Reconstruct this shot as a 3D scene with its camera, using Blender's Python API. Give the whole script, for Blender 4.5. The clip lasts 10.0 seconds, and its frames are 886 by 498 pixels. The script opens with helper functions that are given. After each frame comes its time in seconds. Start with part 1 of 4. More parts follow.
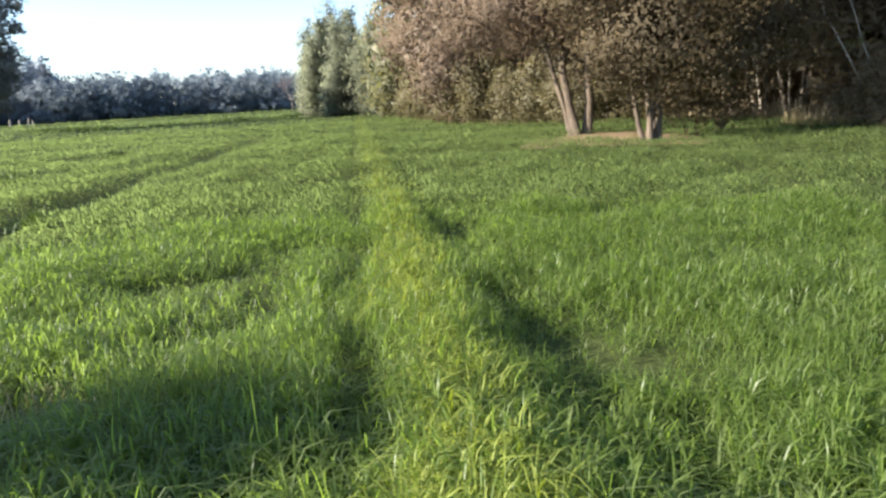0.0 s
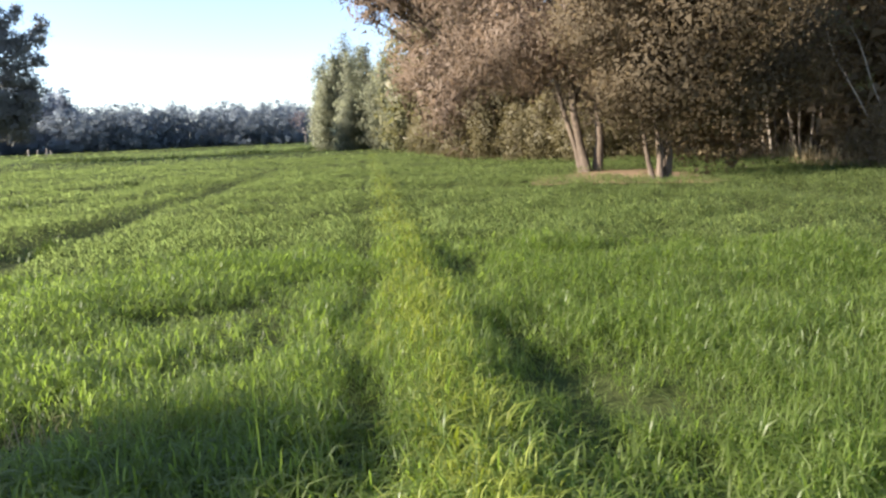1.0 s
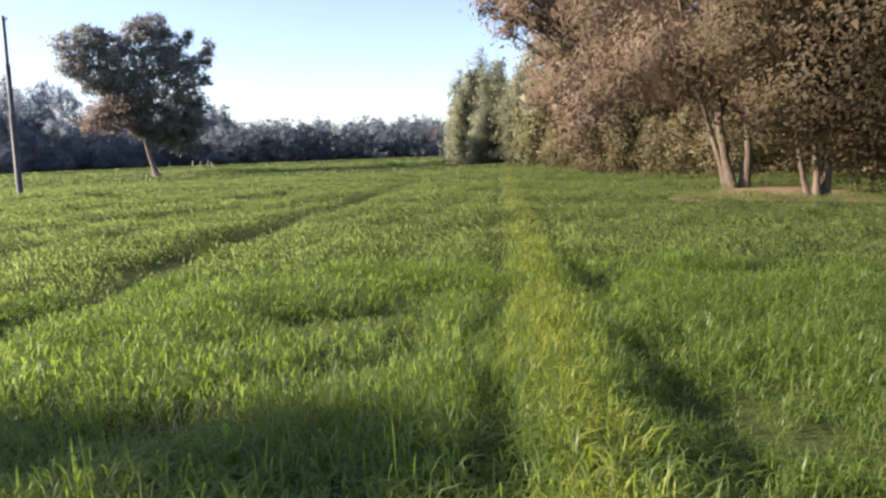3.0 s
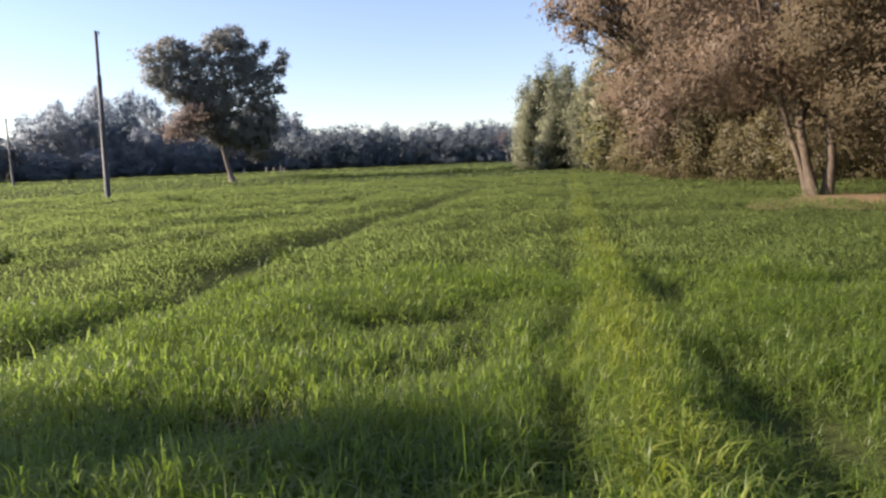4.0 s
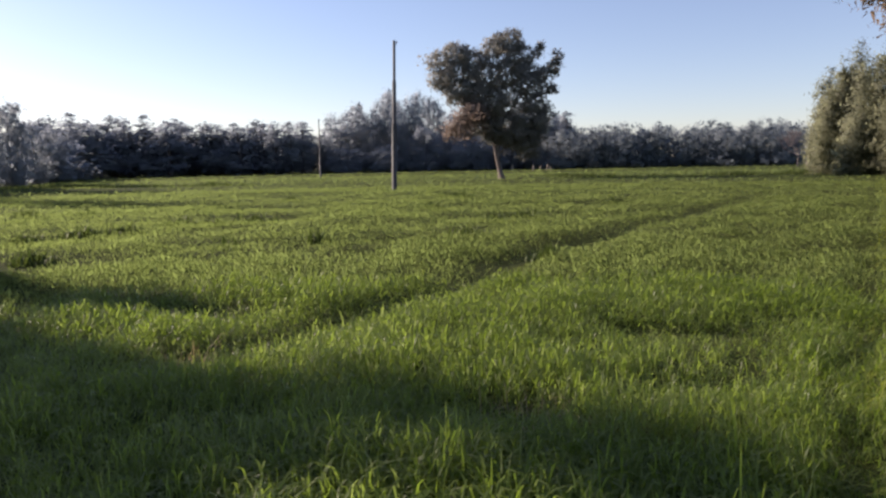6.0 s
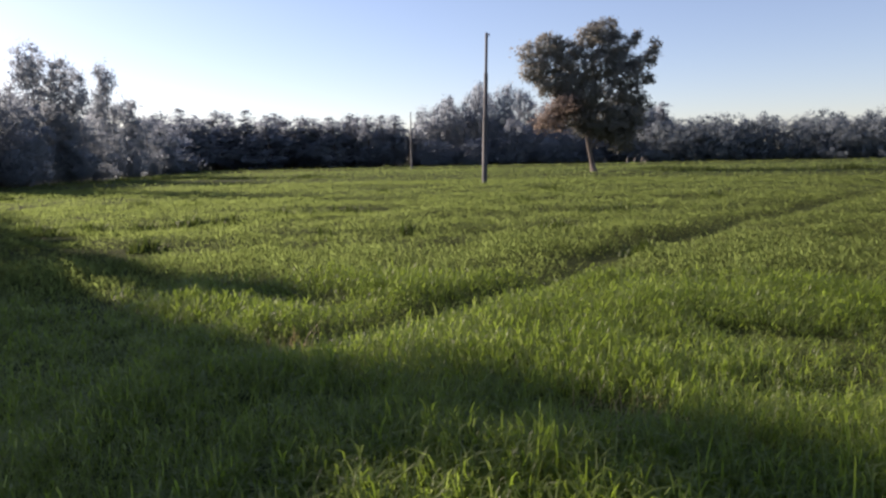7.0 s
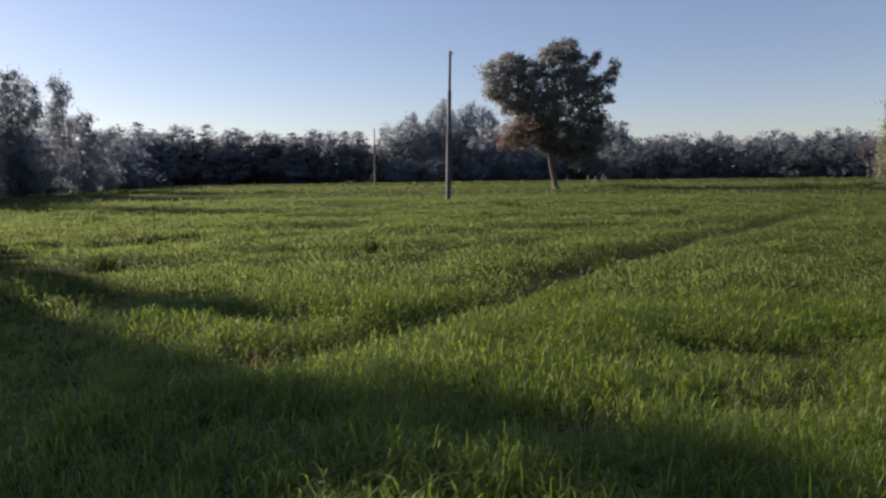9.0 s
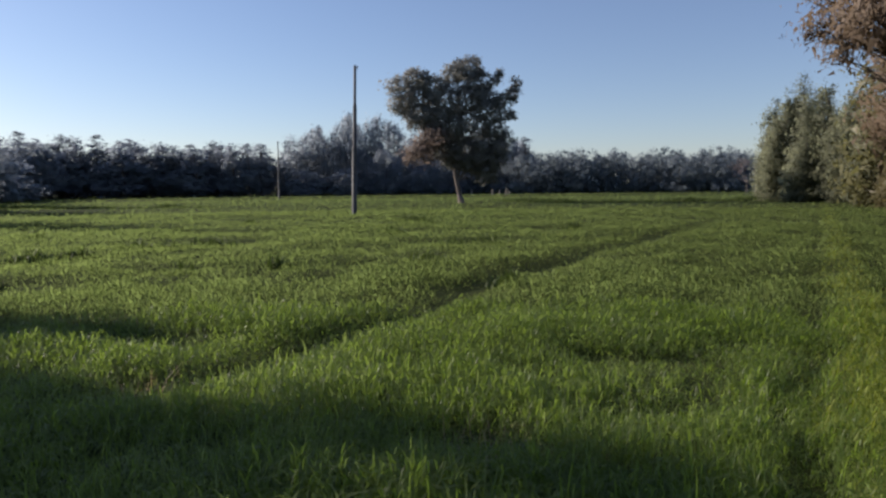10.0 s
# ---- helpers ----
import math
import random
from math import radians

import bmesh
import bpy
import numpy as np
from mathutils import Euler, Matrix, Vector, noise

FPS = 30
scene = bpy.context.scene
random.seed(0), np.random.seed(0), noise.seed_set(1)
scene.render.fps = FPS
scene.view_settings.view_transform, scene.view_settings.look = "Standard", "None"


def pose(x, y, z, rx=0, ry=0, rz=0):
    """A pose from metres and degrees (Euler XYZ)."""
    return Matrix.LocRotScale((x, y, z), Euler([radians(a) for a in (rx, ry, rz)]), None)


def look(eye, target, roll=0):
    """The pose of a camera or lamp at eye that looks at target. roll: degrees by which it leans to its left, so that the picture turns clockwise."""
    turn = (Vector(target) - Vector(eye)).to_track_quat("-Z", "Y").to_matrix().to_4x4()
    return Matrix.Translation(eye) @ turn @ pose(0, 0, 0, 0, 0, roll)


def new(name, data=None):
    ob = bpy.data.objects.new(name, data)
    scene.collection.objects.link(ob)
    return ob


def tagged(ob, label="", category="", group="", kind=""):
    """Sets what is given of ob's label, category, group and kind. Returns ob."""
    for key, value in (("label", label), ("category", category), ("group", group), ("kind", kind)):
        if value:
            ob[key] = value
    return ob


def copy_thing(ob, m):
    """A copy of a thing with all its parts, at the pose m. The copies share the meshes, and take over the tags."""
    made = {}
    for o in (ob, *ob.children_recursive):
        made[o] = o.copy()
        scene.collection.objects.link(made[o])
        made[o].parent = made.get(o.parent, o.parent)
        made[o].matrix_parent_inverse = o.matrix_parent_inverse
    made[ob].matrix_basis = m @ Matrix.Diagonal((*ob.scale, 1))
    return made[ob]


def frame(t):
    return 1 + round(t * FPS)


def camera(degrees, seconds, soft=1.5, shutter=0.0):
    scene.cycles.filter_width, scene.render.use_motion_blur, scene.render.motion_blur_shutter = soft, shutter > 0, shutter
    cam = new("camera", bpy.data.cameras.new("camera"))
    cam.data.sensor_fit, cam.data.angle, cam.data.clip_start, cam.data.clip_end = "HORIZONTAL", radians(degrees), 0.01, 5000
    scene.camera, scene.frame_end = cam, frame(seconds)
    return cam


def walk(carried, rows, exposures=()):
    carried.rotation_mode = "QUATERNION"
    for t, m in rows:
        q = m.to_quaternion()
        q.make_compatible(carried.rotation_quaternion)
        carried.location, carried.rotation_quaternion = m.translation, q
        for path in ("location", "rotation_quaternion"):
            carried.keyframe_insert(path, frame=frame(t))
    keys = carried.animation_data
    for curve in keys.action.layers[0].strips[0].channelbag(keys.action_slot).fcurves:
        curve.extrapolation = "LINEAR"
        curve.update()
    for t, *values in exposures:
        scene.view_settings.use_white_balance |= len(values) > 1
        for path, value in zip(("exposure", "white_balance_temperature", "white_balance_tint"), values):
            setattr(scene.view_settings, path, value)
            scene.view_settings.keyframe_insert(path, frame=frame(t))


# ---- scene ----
# ---------------------------------------------------------------- camera
cam = camera(66.6, 10.0, soft=2.5)
ROWS = [
    (0.0, 0.001, 0.001, 1.550, 77.15, 3.01, 0.52),
    (0.5, 0.000, -0.000, 1.551, 78.94, 2.55, 1.01),
    (1.0, 0.007, -0.012, 1.561, 80.10, 2.30, 1.49),
    (1.5, -0.001, -0.035, 1.571, 81.05, 2.10, 4.04),
    (2.0, -0.003, -0.025, 1.568, 81.26, 1.61, 5.90),
    (2.5, -0.010, -0.020, 1.563, 81.36, 1.95, 9.09),
    (3.8, -0.045, -0.080, 1.577, 82.22, 2.15, 17.22),
    (4.0, -0.043, -0.086, 1.580, 82.34, 2.25, 18.23),
    (4.5, -0.051, -0.133, 1.582, 82.55, 2.23, 23.60),
    (5.0, -0.062, -0.160, 1.589, 83.03, 1.81, 29.59),
    (5.5, -0.062, -0.211, 1.600, 83.61, 1.18, 34.48),
    (6.0, -0.069, -0.242, 1.606, 82.92, 1.11, 40.37),
    (6.2, -0.075, -0.260, 1.606, 82.85, 0.95, 42.37),
    (7.3, -0.078, -0.291, 1.631, 83.01, 0.97, 48.81),
    (7.5, -0.078, -0.293, 1.643, 84.58, 0.42, 48.47),
    (8.0, -0.097, -0.308, 1.630, 84.57, 0.78, 49.97),
    (8.5, -0.092, -0.304, 1.627, 83.29, 0.94, 50.96),
    (9.0, -0.077, -0.300, 1.639, 83.77, 0.77, 44.86),
    (9.5, -0.062, -0.317, 1.653, 84.40, 0.21, 40.16),
    (10.0, -0.053, -0.307, 1.657, 84.85, 0.60, 36.97),
]
EXPOSURES = [(0.0, 1.99, 5700, 12), (1.0, 1.92, 5900, 17), (2.5, 1.81, 6150, 21), (4.5, 1.29, 6250, 22), (5.0, 1.23, 6300, 23), (5.5, 0.98, 6350, 24), (6.0, 0.92, 6350, 25), (7.5, 0.78, 6350, 25), (8.0, 0.52, 6300, 24), (8.5, 0.5, 6400, 25), (9.0, 0.43, 6250, 23), (10.0, 0.42, 5850, 18)]
walk(cam, [(t, pose(*p)) for t, *p in ROWS], EXPOSURES)

# ---------------------------------------------------------------- sky and sun
SUN_AZ, SUN_EL = 105.0, 23.0         # degrees: from +y towards -x, and above the horizon
world = bpy.data.worlds.new("sky")
scene.world = world
world.use_nodes = True
wn, wl = world.node_tree.nodes, world.node_tree.links
wn.clear()
sky = wn.new("ShaderNodeTexSky")
sky.sky_type = "NISHITA"
sky.sun_disc = False
sky.sun_elevation = radians(SUN_EL)
sky.sun_rotation = radians(-SUN_AZ)
sky.altitude, sky.air_density, sky.dust_density, sky.ozone_density = 100, 1.0, 0.4, 1.6
back = wn.new("ShaderNodeBackground")
back.inputs["Strength"].default_value = 0.088
wout = wn.new("ShaderNodeOutputWorld")
# morning haze evens the clear sky out
veil = wn.new("ShaderNodeMix")
veil.data_type = "RGBA"
veil.inputs[0].default_value = 0.15
veil.inputs[7].default_value = (2.5, 2.45, 3.2, 1)
wl.new(sky.outputs[0], veil.inputs[6])
wl.new(veil.outputs[2], back.inputs[0])
wl.new(back.outputs[0], wout.inputs[0])

sun_dir = Vector((-math.sin(radians(SUN_AZ)) * math.cos(radians(SUN_EL)), math.cos(radians(SUN_AZ)) * math.cos(radians(SUN_EL)), math.sin(radians(SUN_EL))))
sun = new("sun", bpy.data.lights.new("sun", "SUN"))
sun.data.energy, sun.data.angle, sun.data.color = 5.0, radians(0.6), (1.0, 0.87, 0.68)
sun.matrix_world = look(sun_dir * 200, (0, 0, 0))


# ---------------------------------------------------------------- materials
def material(name):
    m = bpy.data.materials.new(name)
    m.use_nodes = True
    m.node_tree.nodes.clear()
    return m, m.node_tree.nodes, m.node_tree.links


def node(ns, kind, **values):
    n = ns.new(kind)
    for key, value in values.items():
        n.inputs[key.replace("_", " ")].default_value = value
    return n


def ramp(ns, stops):
    n = ns.new("ShaderNodeValToRGB")
    e = n.color_ramp.elements
    while len(e) < len(stops):
        e.new(0.5)
    for k, (p, c) in zip(e, stops):
        k.position, k.color = p, (*c, 1)
    return n


def leaf_material(name, colours, through_light=0.4, rough=0.5, patch=0.35, scale=1.2, spec=0.35):
    """Leaves: each one its own tint, slow drifts of tint over the whole, light that passes through."""
    m, ns, ls = material(name)
    geo = ns.new("ShaderNodeNewGeometry")
    tex = ns.new("ShaderNodeTexCoord")
    drift = node(ns, "ShaderNodeTexNoise", Scale=scale, Detail=3.0)
    ls.new(tex.outputs["Object"], drift.inputs["Vector"])
    mixv = ns.new("ShaderNodeMix")
    mixv.inputs[0].default_value = patch
    ls.new(geo.outputs["Random Per Island"], mixv.inputs[2])
    ls.new(drift.outputs["Fac"], mixv.inputs[3])
    col = ramp(ns, [(i / (len(colours) - 1) * 0.8 + 0.1, c) for i, c in enumerate(colours)])
    ls.new(mixv.outputs[0], col.inputs[0])
    bsdf = node(ns, "ShaderNodeBsdfPrincipled", Roughness=rough)
    bsdf.inputs["Specular IOR Level"].default_value = spec
    ls.new(col.outputs[0], bsdf.inputs["Base Color"])
    bright = node(ns, "ShaderNodeHueSaturation", Saturation=1.15, Value=1.35)
    ls.new(col.outputs[0], bright.inputs["Color"])
    trans = ns.new("ShaderNodeBsdfTranslucent")
    ls.new(bright.outputs[0], trans.inputs["Color"])
    mix = node(ns, "ShaderNodeMixShader", Fac=through_light)
    ls.new(bsdf.outputs[0], mix.inputs[1])
    ls.new(trans.outputs[0], mix.inputs[2])
    out = ns.new("ShaderNodeOutputMaterial")
    ls.new(mix.outputs[0], out.inputs[0])
    return m


def rough_material(name, colours, scale, rough=0.85, stretch=(1, 1, 1), bump=0.4, fine=8.0, spec=0.3):
    """Bark, soil, steel: two scales of noise for tint, and relief."""
    m, ns, ls = material(name)
    tex = ns.new("ShaderNodeTexCoord")
    mp = ns.new("ShaderNodeMapping")
    mp.inputs["Scale"].default_value = stretch
    ls.new(tex.outputs["Object"], mp.inputs["Vector"])
    big = node(ns, "ShaderNodeTexNoise", Scale=scale, Detail=6.0, Roughness=0.6)
    small = node(ns, "ShaderNodeTexNoise", Scale=scale * fine, Detail=4.0, Roughness=0.65)
    for n in (big, small):
        ls.new(mp.outputs[0], n.inputs["Vector"])
    mixv = ns.new("ShaderNodeMix")
    mixv.inputs[0].default_value = 0.4
    ls.new(big.outputs["Fac"], mixv.inputs[2])
    ls.new(small.outputs["Fac"], mixv.inputs[3])
    col = ramp(ns, [(0.3 + 0.4 * i / (len(colours) - 1), c) for i, c in enumerate(colours)])
    ls.new(mixv.outputs[0], col.inputs[0])
    bsdf = node(ns, "ShaderNodeBsdfPrincipled", Roughness=rough)
    bsdf.inputs["Specular IOR Level"].default_value = spec
    ls.new(col.outputs[0], bsdf.inputs["Base Color"])
    bp = node(ns, "ShaderNodeBump", Strength=bump, Distance=0.03)
    ls.new(small.outputs["Fac"], bp.inputs["Height"])
    ls.new(bp.outputs[0], bsdf.inputs["Normal"])
    out = ns.new("ShaderNodeOutputMaterial")
    ls.new(bsdf.outputs[0], out.inputs[0])
    return m


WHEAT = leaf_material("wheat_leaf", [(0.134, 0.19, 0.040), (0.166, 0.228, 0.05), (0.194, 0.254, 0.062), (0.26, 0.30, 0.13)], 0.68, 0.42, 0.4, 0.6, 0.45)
# far wheat: matt, with haze painted in as a paler, bluer green
HAZED_FAR_WHEAT = leaf_material("matt_hazed_wheat_leaf", [(0.155, 0.20, 0.072), (0.175, 0.226, 0.082), (0.195, 0.248, 0.092), (0.235, 0.28, 0.13)], 0.74, 0.8, 0.6, 0.6, 0.12)
BUND = leaf_material("bund_grass_leaf", [(0.152, 0.192, 0.03), (0.208, 0.25, 0.04), (0.248, 0.282, 0.052), (0.285, 0.305, 0.08)], 0.45, 0.55, 0.4, 1.0, 0.25)
DARK_LEAF = leaf_material("dark_olive_leaf", [(0.108, 0.087, 0.054), (0.14, 0.113, 0.071), (0.175, 0.142, 0.09)], 0.5, 0.7, 0.35, 0.3, 0.1)
UNDER_LEAF = leaf_material("shade_brown_leaf", [(0.13, 0.105, 0.066), (0.18, 0.146, 0.092), (0.235, 0.19, 0.122)], 0.55, 0.6, 0.35, 0.3, 0.15)
BROWN_LEAF = leaf_material("brownish_leaf", [(0.145, 0.11, 0.074), (0.178, 0.136, 0.094), (0.21, 0.162, 0.116), (0.27, 0.212, 0.16)], 0.42, 0.6, 0.5, 0.3, 0.15)
OLIVE_LEAF = leaf_material("olive_leaf", [(0.10, 0.1, 0.044), (0.14, 0.136, 0.06), (0.185, 0.174, 0.084)], 0.4, 0.5, 0.35, 0.3)
# grey-green lightened beyond real foliage to paint in haze over the lone tree
HAZED_GREY_LEAF = leaf_material("hazed_grey_green_leaf", [(0.21, 0.21, 0.19), (0.24, 0.24, 0.215), (0.27, 0.265, 0.235)], 0.5, 0.7, 0.5, 0.25, 0.15)
RUST_LEAF = leaf_material("rust_leaf", [(0.16, 0.13, 0.11), (0.20, 0.165, 0.14), (0.24, 0.20, 0.17)], 0.5, 0.55)
HEDGE_LEAF = leaf_material("tan_olive_leaf", [(0.105, 0.093, 0.045), (0.135, 0.118, 0.058), (0.17, 0.146, 0.076)], 0.42, 0.55, 0.4, 0.4)
SILVER_LEAF = leaf_material("silver_green_leaf", [(0.16, 0.172, 0.11), (0.19, 0.20, 0.13), (0.225, 0.232, 0.155)], 0.62, 0.6, 0.5, 0.25, 0.2)
# far wood leaves: the pale blue of distant haze is put into the colour
HAZED_BLUE_LEAF = leaf_material("hazed_blue_leaf", [(0.265, 0.29, 0.315), (0.28, 0.305, 0.33), (0.295, 0.32, 0.345)], 0.7, 0.9, 0.6, 0.15, 0.04)
# haze towards the sun, painted into the leaf colour
HAZY_LEAF = leaf_material("haze_paled_leaf", [(0.25, 0.275, 0.295), (0.275, 0.30, 0.32), (0.30, 0.325, 0.345)], 0.7, 0.9, 0.6, 0.15, 0.05)
# the low line's duller blue holds a thinner haze
HAZED_LINE_LEAF = leaf_material("hazed_line_leaf", [(0.18, 0.21, 0.23), (0.20, 0.23, 0.25), (0.22, 0.25, 0.27)], 0.5, 0.9, 0.6, 0.15, 0.05)
HAY = leaf_material("dry_grass_leaf", [(0.22, 0.18, 0.09), (0.32, 0.26, 0.14), (0.42, 0.35, 0.21)], 0.35, 0.7)
PALE_BARK = rough_material("pale_bark", [(0.04, 0.031, 0.022), (0.105, 0.08, 0.055), (0.21, 0.162, 0.112)], 3.0, 0.85, (1, 1, 0.25), 0.7)
GREY_BARK = rough_material("grey_bark", [(0.07, 0.055, 0.045), (0.16, 0.13, 0.11), (0.26, 0.22, 0.19)], 3.0, 0.9, (1, 1, 0.25), 0.8)
SOIL = rough_material("dry_soil", [(0.13, 0.088, 0.044), (0.20, 0.138, 0.07), (0.27, 0.19, 0.10)], 1.6, 0.95, (1, 1, 1), 0.9)
LITTER = rough_material("wood_litter", [(0.045, 0.04, 0.02), (0.10, 0.08, 0.045), (0.18, 0.14, 0.09)], 1.2, 0.95, (1, 1, 1), 0.9)
FIELD = rough_material("field_ground", [(0.03, 0.034, 0.013), (0.045, 0.055, 0.018), (0.062, 0.08, 0.024)], 0.35, 0.95, (1, 1, 1), 0.9, 14.0, 0.03)
STEEL = rough_material("weathered_steel", [(0.035, 0.034, 0.033), (0.065, 0.063, 0.061), (0.11, 0.107, 0.104)], 2.0, 0.6, (1, 1, 0.3), 0.15)
CERAMIC = rough_material("glazed_ceramic", [(0.12, 0.06, 0.04), (0.2, 0.1, 0.07)], 5.0, 0.25, (1, 1, 1), 0.05)
TWIG = rough_material("bare_twig", [(0.11, 0.085, 0.085), (0.16, 0.13, 0.125), (0.20, 0.165, 0.16)], 2.0, 0.9)
THIN_BARK = rough_material("pale_smooth_bark", [(0.22, 0.18, 0.13), (0.36, 0.31, 0.24), (0.50, 0.44, 0.35)], 3.0, 0.8, (1, 1, 0.3), 0.4)
WEED_AND_SHADE = leaf_material("dark_weed_and_shade_leaf", [(0.055, 0.078, 0.022), (0.078, 0.105, 0.029), (0.10, 0.13, 0.042)], 0.3, 0.6, 0.4, 0.3, 0.2)
STRAW = rough_material("dry_straw", [(0.25, 0.19, 0.11), (0.36, 0.29, 0.18), (0.45, 0.38, 0.26)], 4.0, 0.9)


# ---------------------------------------------------------------- mesh helpers
def tri_mesh(name, verts, tris, mat, smooth=False, normals=None):
    verts, tris = np.asarray(verts, np.float32), np.asarray(tris, np.int32)
    me = bpy.data.meshes.new(name)
    me.vertices.add(len(verts))
    me.vertices.foreach_set("co", verts.ravel())
    me.loops.add(len(tris) * 3)
    me.loops.foreach_set("vertex_index", tris.ravel())
    me.polygons.add(len(tris))
    me.polygons.foreach_set("loop_start", np.arange(len(tris), dtype=np.int32) * 3)
    if smooth or normals is not None:
        me.polygons.foreach_set("use_smooth", np.ones(len(tris), bool))
    me.update(calc_edges=True)
    if normals is not None:
        me.normals_split_custom_set_from_vertices(np.asarray(normals, np.float32))
    me.materials.append(mat)
    return me


def part(name, me, parent, label=""):
    ob = new(name, me)
    ob.parent = parent
    if label:
        ob["label"] = label
    return ob


def join(pieces):
    vs, ts, n = [], [], 0
    for v, t in pieces:
        vs.append(v)
        ts.append(np.asarray(t) + n)
        n += len(v)
    return np.concatenate(vs), np.concatenate(ts)


def tube(path, radii, sides=7, cap=True):
    path, radii = np.asarray(path, float), np.asarray(radii, float)
    d = np.gradient(path, axis=0)
    d /= np.linalg.norm(d, axis=1)[:, None] + 1e-9
    ref = np.where(np.abs(d[:, 2:3]) > 0.9, [[1.0, 0, 0]], [[0, 0, 1.0]])
    u = np.cross(d, ref)
    u /= np.linalg.norm(u, axis=1)[:, None] + 1e-9
    w = np.cross(d, u)
    a = np.linspace(0, 2 * np.pi, sides, endpoint=False)
    v = path[:, None] + radii[:, None, None] * (np.cos(a)[None, :, None] * u[:, None] + np.sin(a)[None, :, None] * w[:, None])
    v = v.reshape(-1, 3)
    t = []
    for i in range(len(path) - 1):
        for j in range(sides):
            p, q = i * sides + j, i * sides + (j + 1) % sides
            t += [(p, q, q + sides), (p, q + sides, p + sides)]
    if cap:
        for base, flip in ((0, 1), ((len(path) - 1) * sides, 0)):
            for j in range(1, sides - 1):
                t.append((base, base + j + 1, base + j) if not flip else (base, base + j, base + j + 1))
    return v, np.array(t)


def limb(rng, a, b, r0, r1, n=6, wander=0.08, sag=0.0, sides=6):
    a, b = np.asarray(a, float), np.asarray(b, float)
    s = np.linspace(0, 1, n)[:, None]
    length = np.linalg.norm(b - a)
    p = a + (b - a) * s
    off = np.cumsum(rng.normal(0, wander * length / n, (n, 3)), axis=0)
    off -= off[-1] * s
    p = p + off * np.sin(np.pi * s) ** 0.5
    p[:, 2] += sag * length * np.sin(np.pi * s[:, 0])
    return tube(p, r0 + (r1 - r0) * s[:, 0] ** 0.8, sides)


def unit(v):
    return v / (np.linalg.norm(v, axis=-1, keepdims=True) + 1e-9)


def leaves(rng, centres, size, narrow=0.42, hang=0.3, vary=0.35, face=None, stray=0.45, single=False):
    """Rhombic leaves or sprays. face: the way each one looks, roughly; without it they look every way."""
    n = len(centres)
    d = rng.normal(size=(n, 3))
    d[:, 2] -= hang
    if face is not None:
        f = face + rng.normal(0, stray, (n, 3))
        f /= np.linalg.norm(f, axis=1)[:, None] + 1e-9
        d -= f * np.sum(d * f, axis=1)[:, None]
    d /= np.linalg.norm(d, axis=1)[:, None] + 1e-9
    e = np.cross(d, rng.normal(size=(n, 3)) if face is None else f)
    e /= np.linalg.norm(e, axis=1)[:, None] + 1e-9
    s = size * np.exp(rng.normal(0, vary, (n, 1)))
    if single:
        v = np.stack([centres - d * s * 0.5 - e * s * narrow * 0.5, centres - d * s * 0.5 + e * s * narrow * 0.5, centres + d * s * 0.5], 1).reshape(-1, 3)
        return v, np.arange(3 * n).reshape(-1, 3)
    v = np.stack([centres - d * s * 0.5, centres + e * s * narrow * 0.5, centres + d * s * 0.5, centres - e * s * narrow * 0.5], 1).reshape(-1, 3)
    k = np.arange(n)[:, None] * 4
    t = np.concatenate([k + [0, 1, 2], k + [0, 2, 3]], 1).reshape(-1, 3)
    return v, t


def clumps(rng, lobes, count, inner=0.45):
    """Places for sprays of leaves, mostly in the outer shell of the lobes of a crown, the way out from each lobe, and the lobe."""
    lobes = np.asarray(lobes, float)
    vol = lobes[:, 3] * lobes[:, 4] * lobes[:, 5]
    pick = rng.choice(len(lobes), count, p=vol ** 0.6 / np.sum(vol ** 0.6))
    d = rng.normal(size=(count, 3))
    d /= np.linalg.norm(d, axis=1)[:, None]
    r = (inner ** 3 + (1 - inner ** 3) * rng.random((count, 1))) ** (1 / 3) * rng.normal(1.0, 0.09, (count, 1))
    return lobes[pick, :3] + d * r * lobes[pick, 3:6], d, pick


def crown(rng, lobes, n_clumps, per, spread, size, full=False, soft=0.0, inner=None, **kw):
    """full: a closed, rounded crown whose sprays lie like shingles; else loose leaves. soft: how far the leaves are shaded as one mass."""
    lobes = np.asarray(lobes, float)
    c, out, pick = clumps(rng, lobes, n_clumps, inner if inner else ((0.8 if kw.get("stray", 0) < 0.6 else 0.6) if full else 0.45))
    k = rng.poisson(per, n_clumps)
    p = np.repeat(c, k, 0)
    s = np.repeat(spread * np.exp(rng.normal(0, 0.3, n_clumps)), k)[:, None]
    p = p + rng.normal(size=p.shape) * s * [1, 1, 0.8]
    p[:, 2] = np.maximum(p[:, 2], 0.12)
    v, t = leaves(rng, p, size, face=np.repeat(out, k, 0) if full else None, **kw)
    if not soft:
        return (v, t, None), c
    own = np.repeat(pick, k)
    way = (p - lobes[own, :3]) / lobes[own, 3:6]
    way = unit(unit(way) + 0.5 * unit(p - lobes[:, :3].mean(0)) + rng.normal(0, 0.15, p.shape))
    q = v.reshape(len(p), -1, 3)
    flat = unit(np.cross(q[:, 1] - q[:, 0], q[:, 2] - q[:, 0]))
    flat *= np.where(np.sum(flat * way, axis=1) < 0, -1, 1)[:, None]
    return (v, t, np.repeat(unit(soft * way + (1 - soft) * flat), q.shape[1], 0)), c


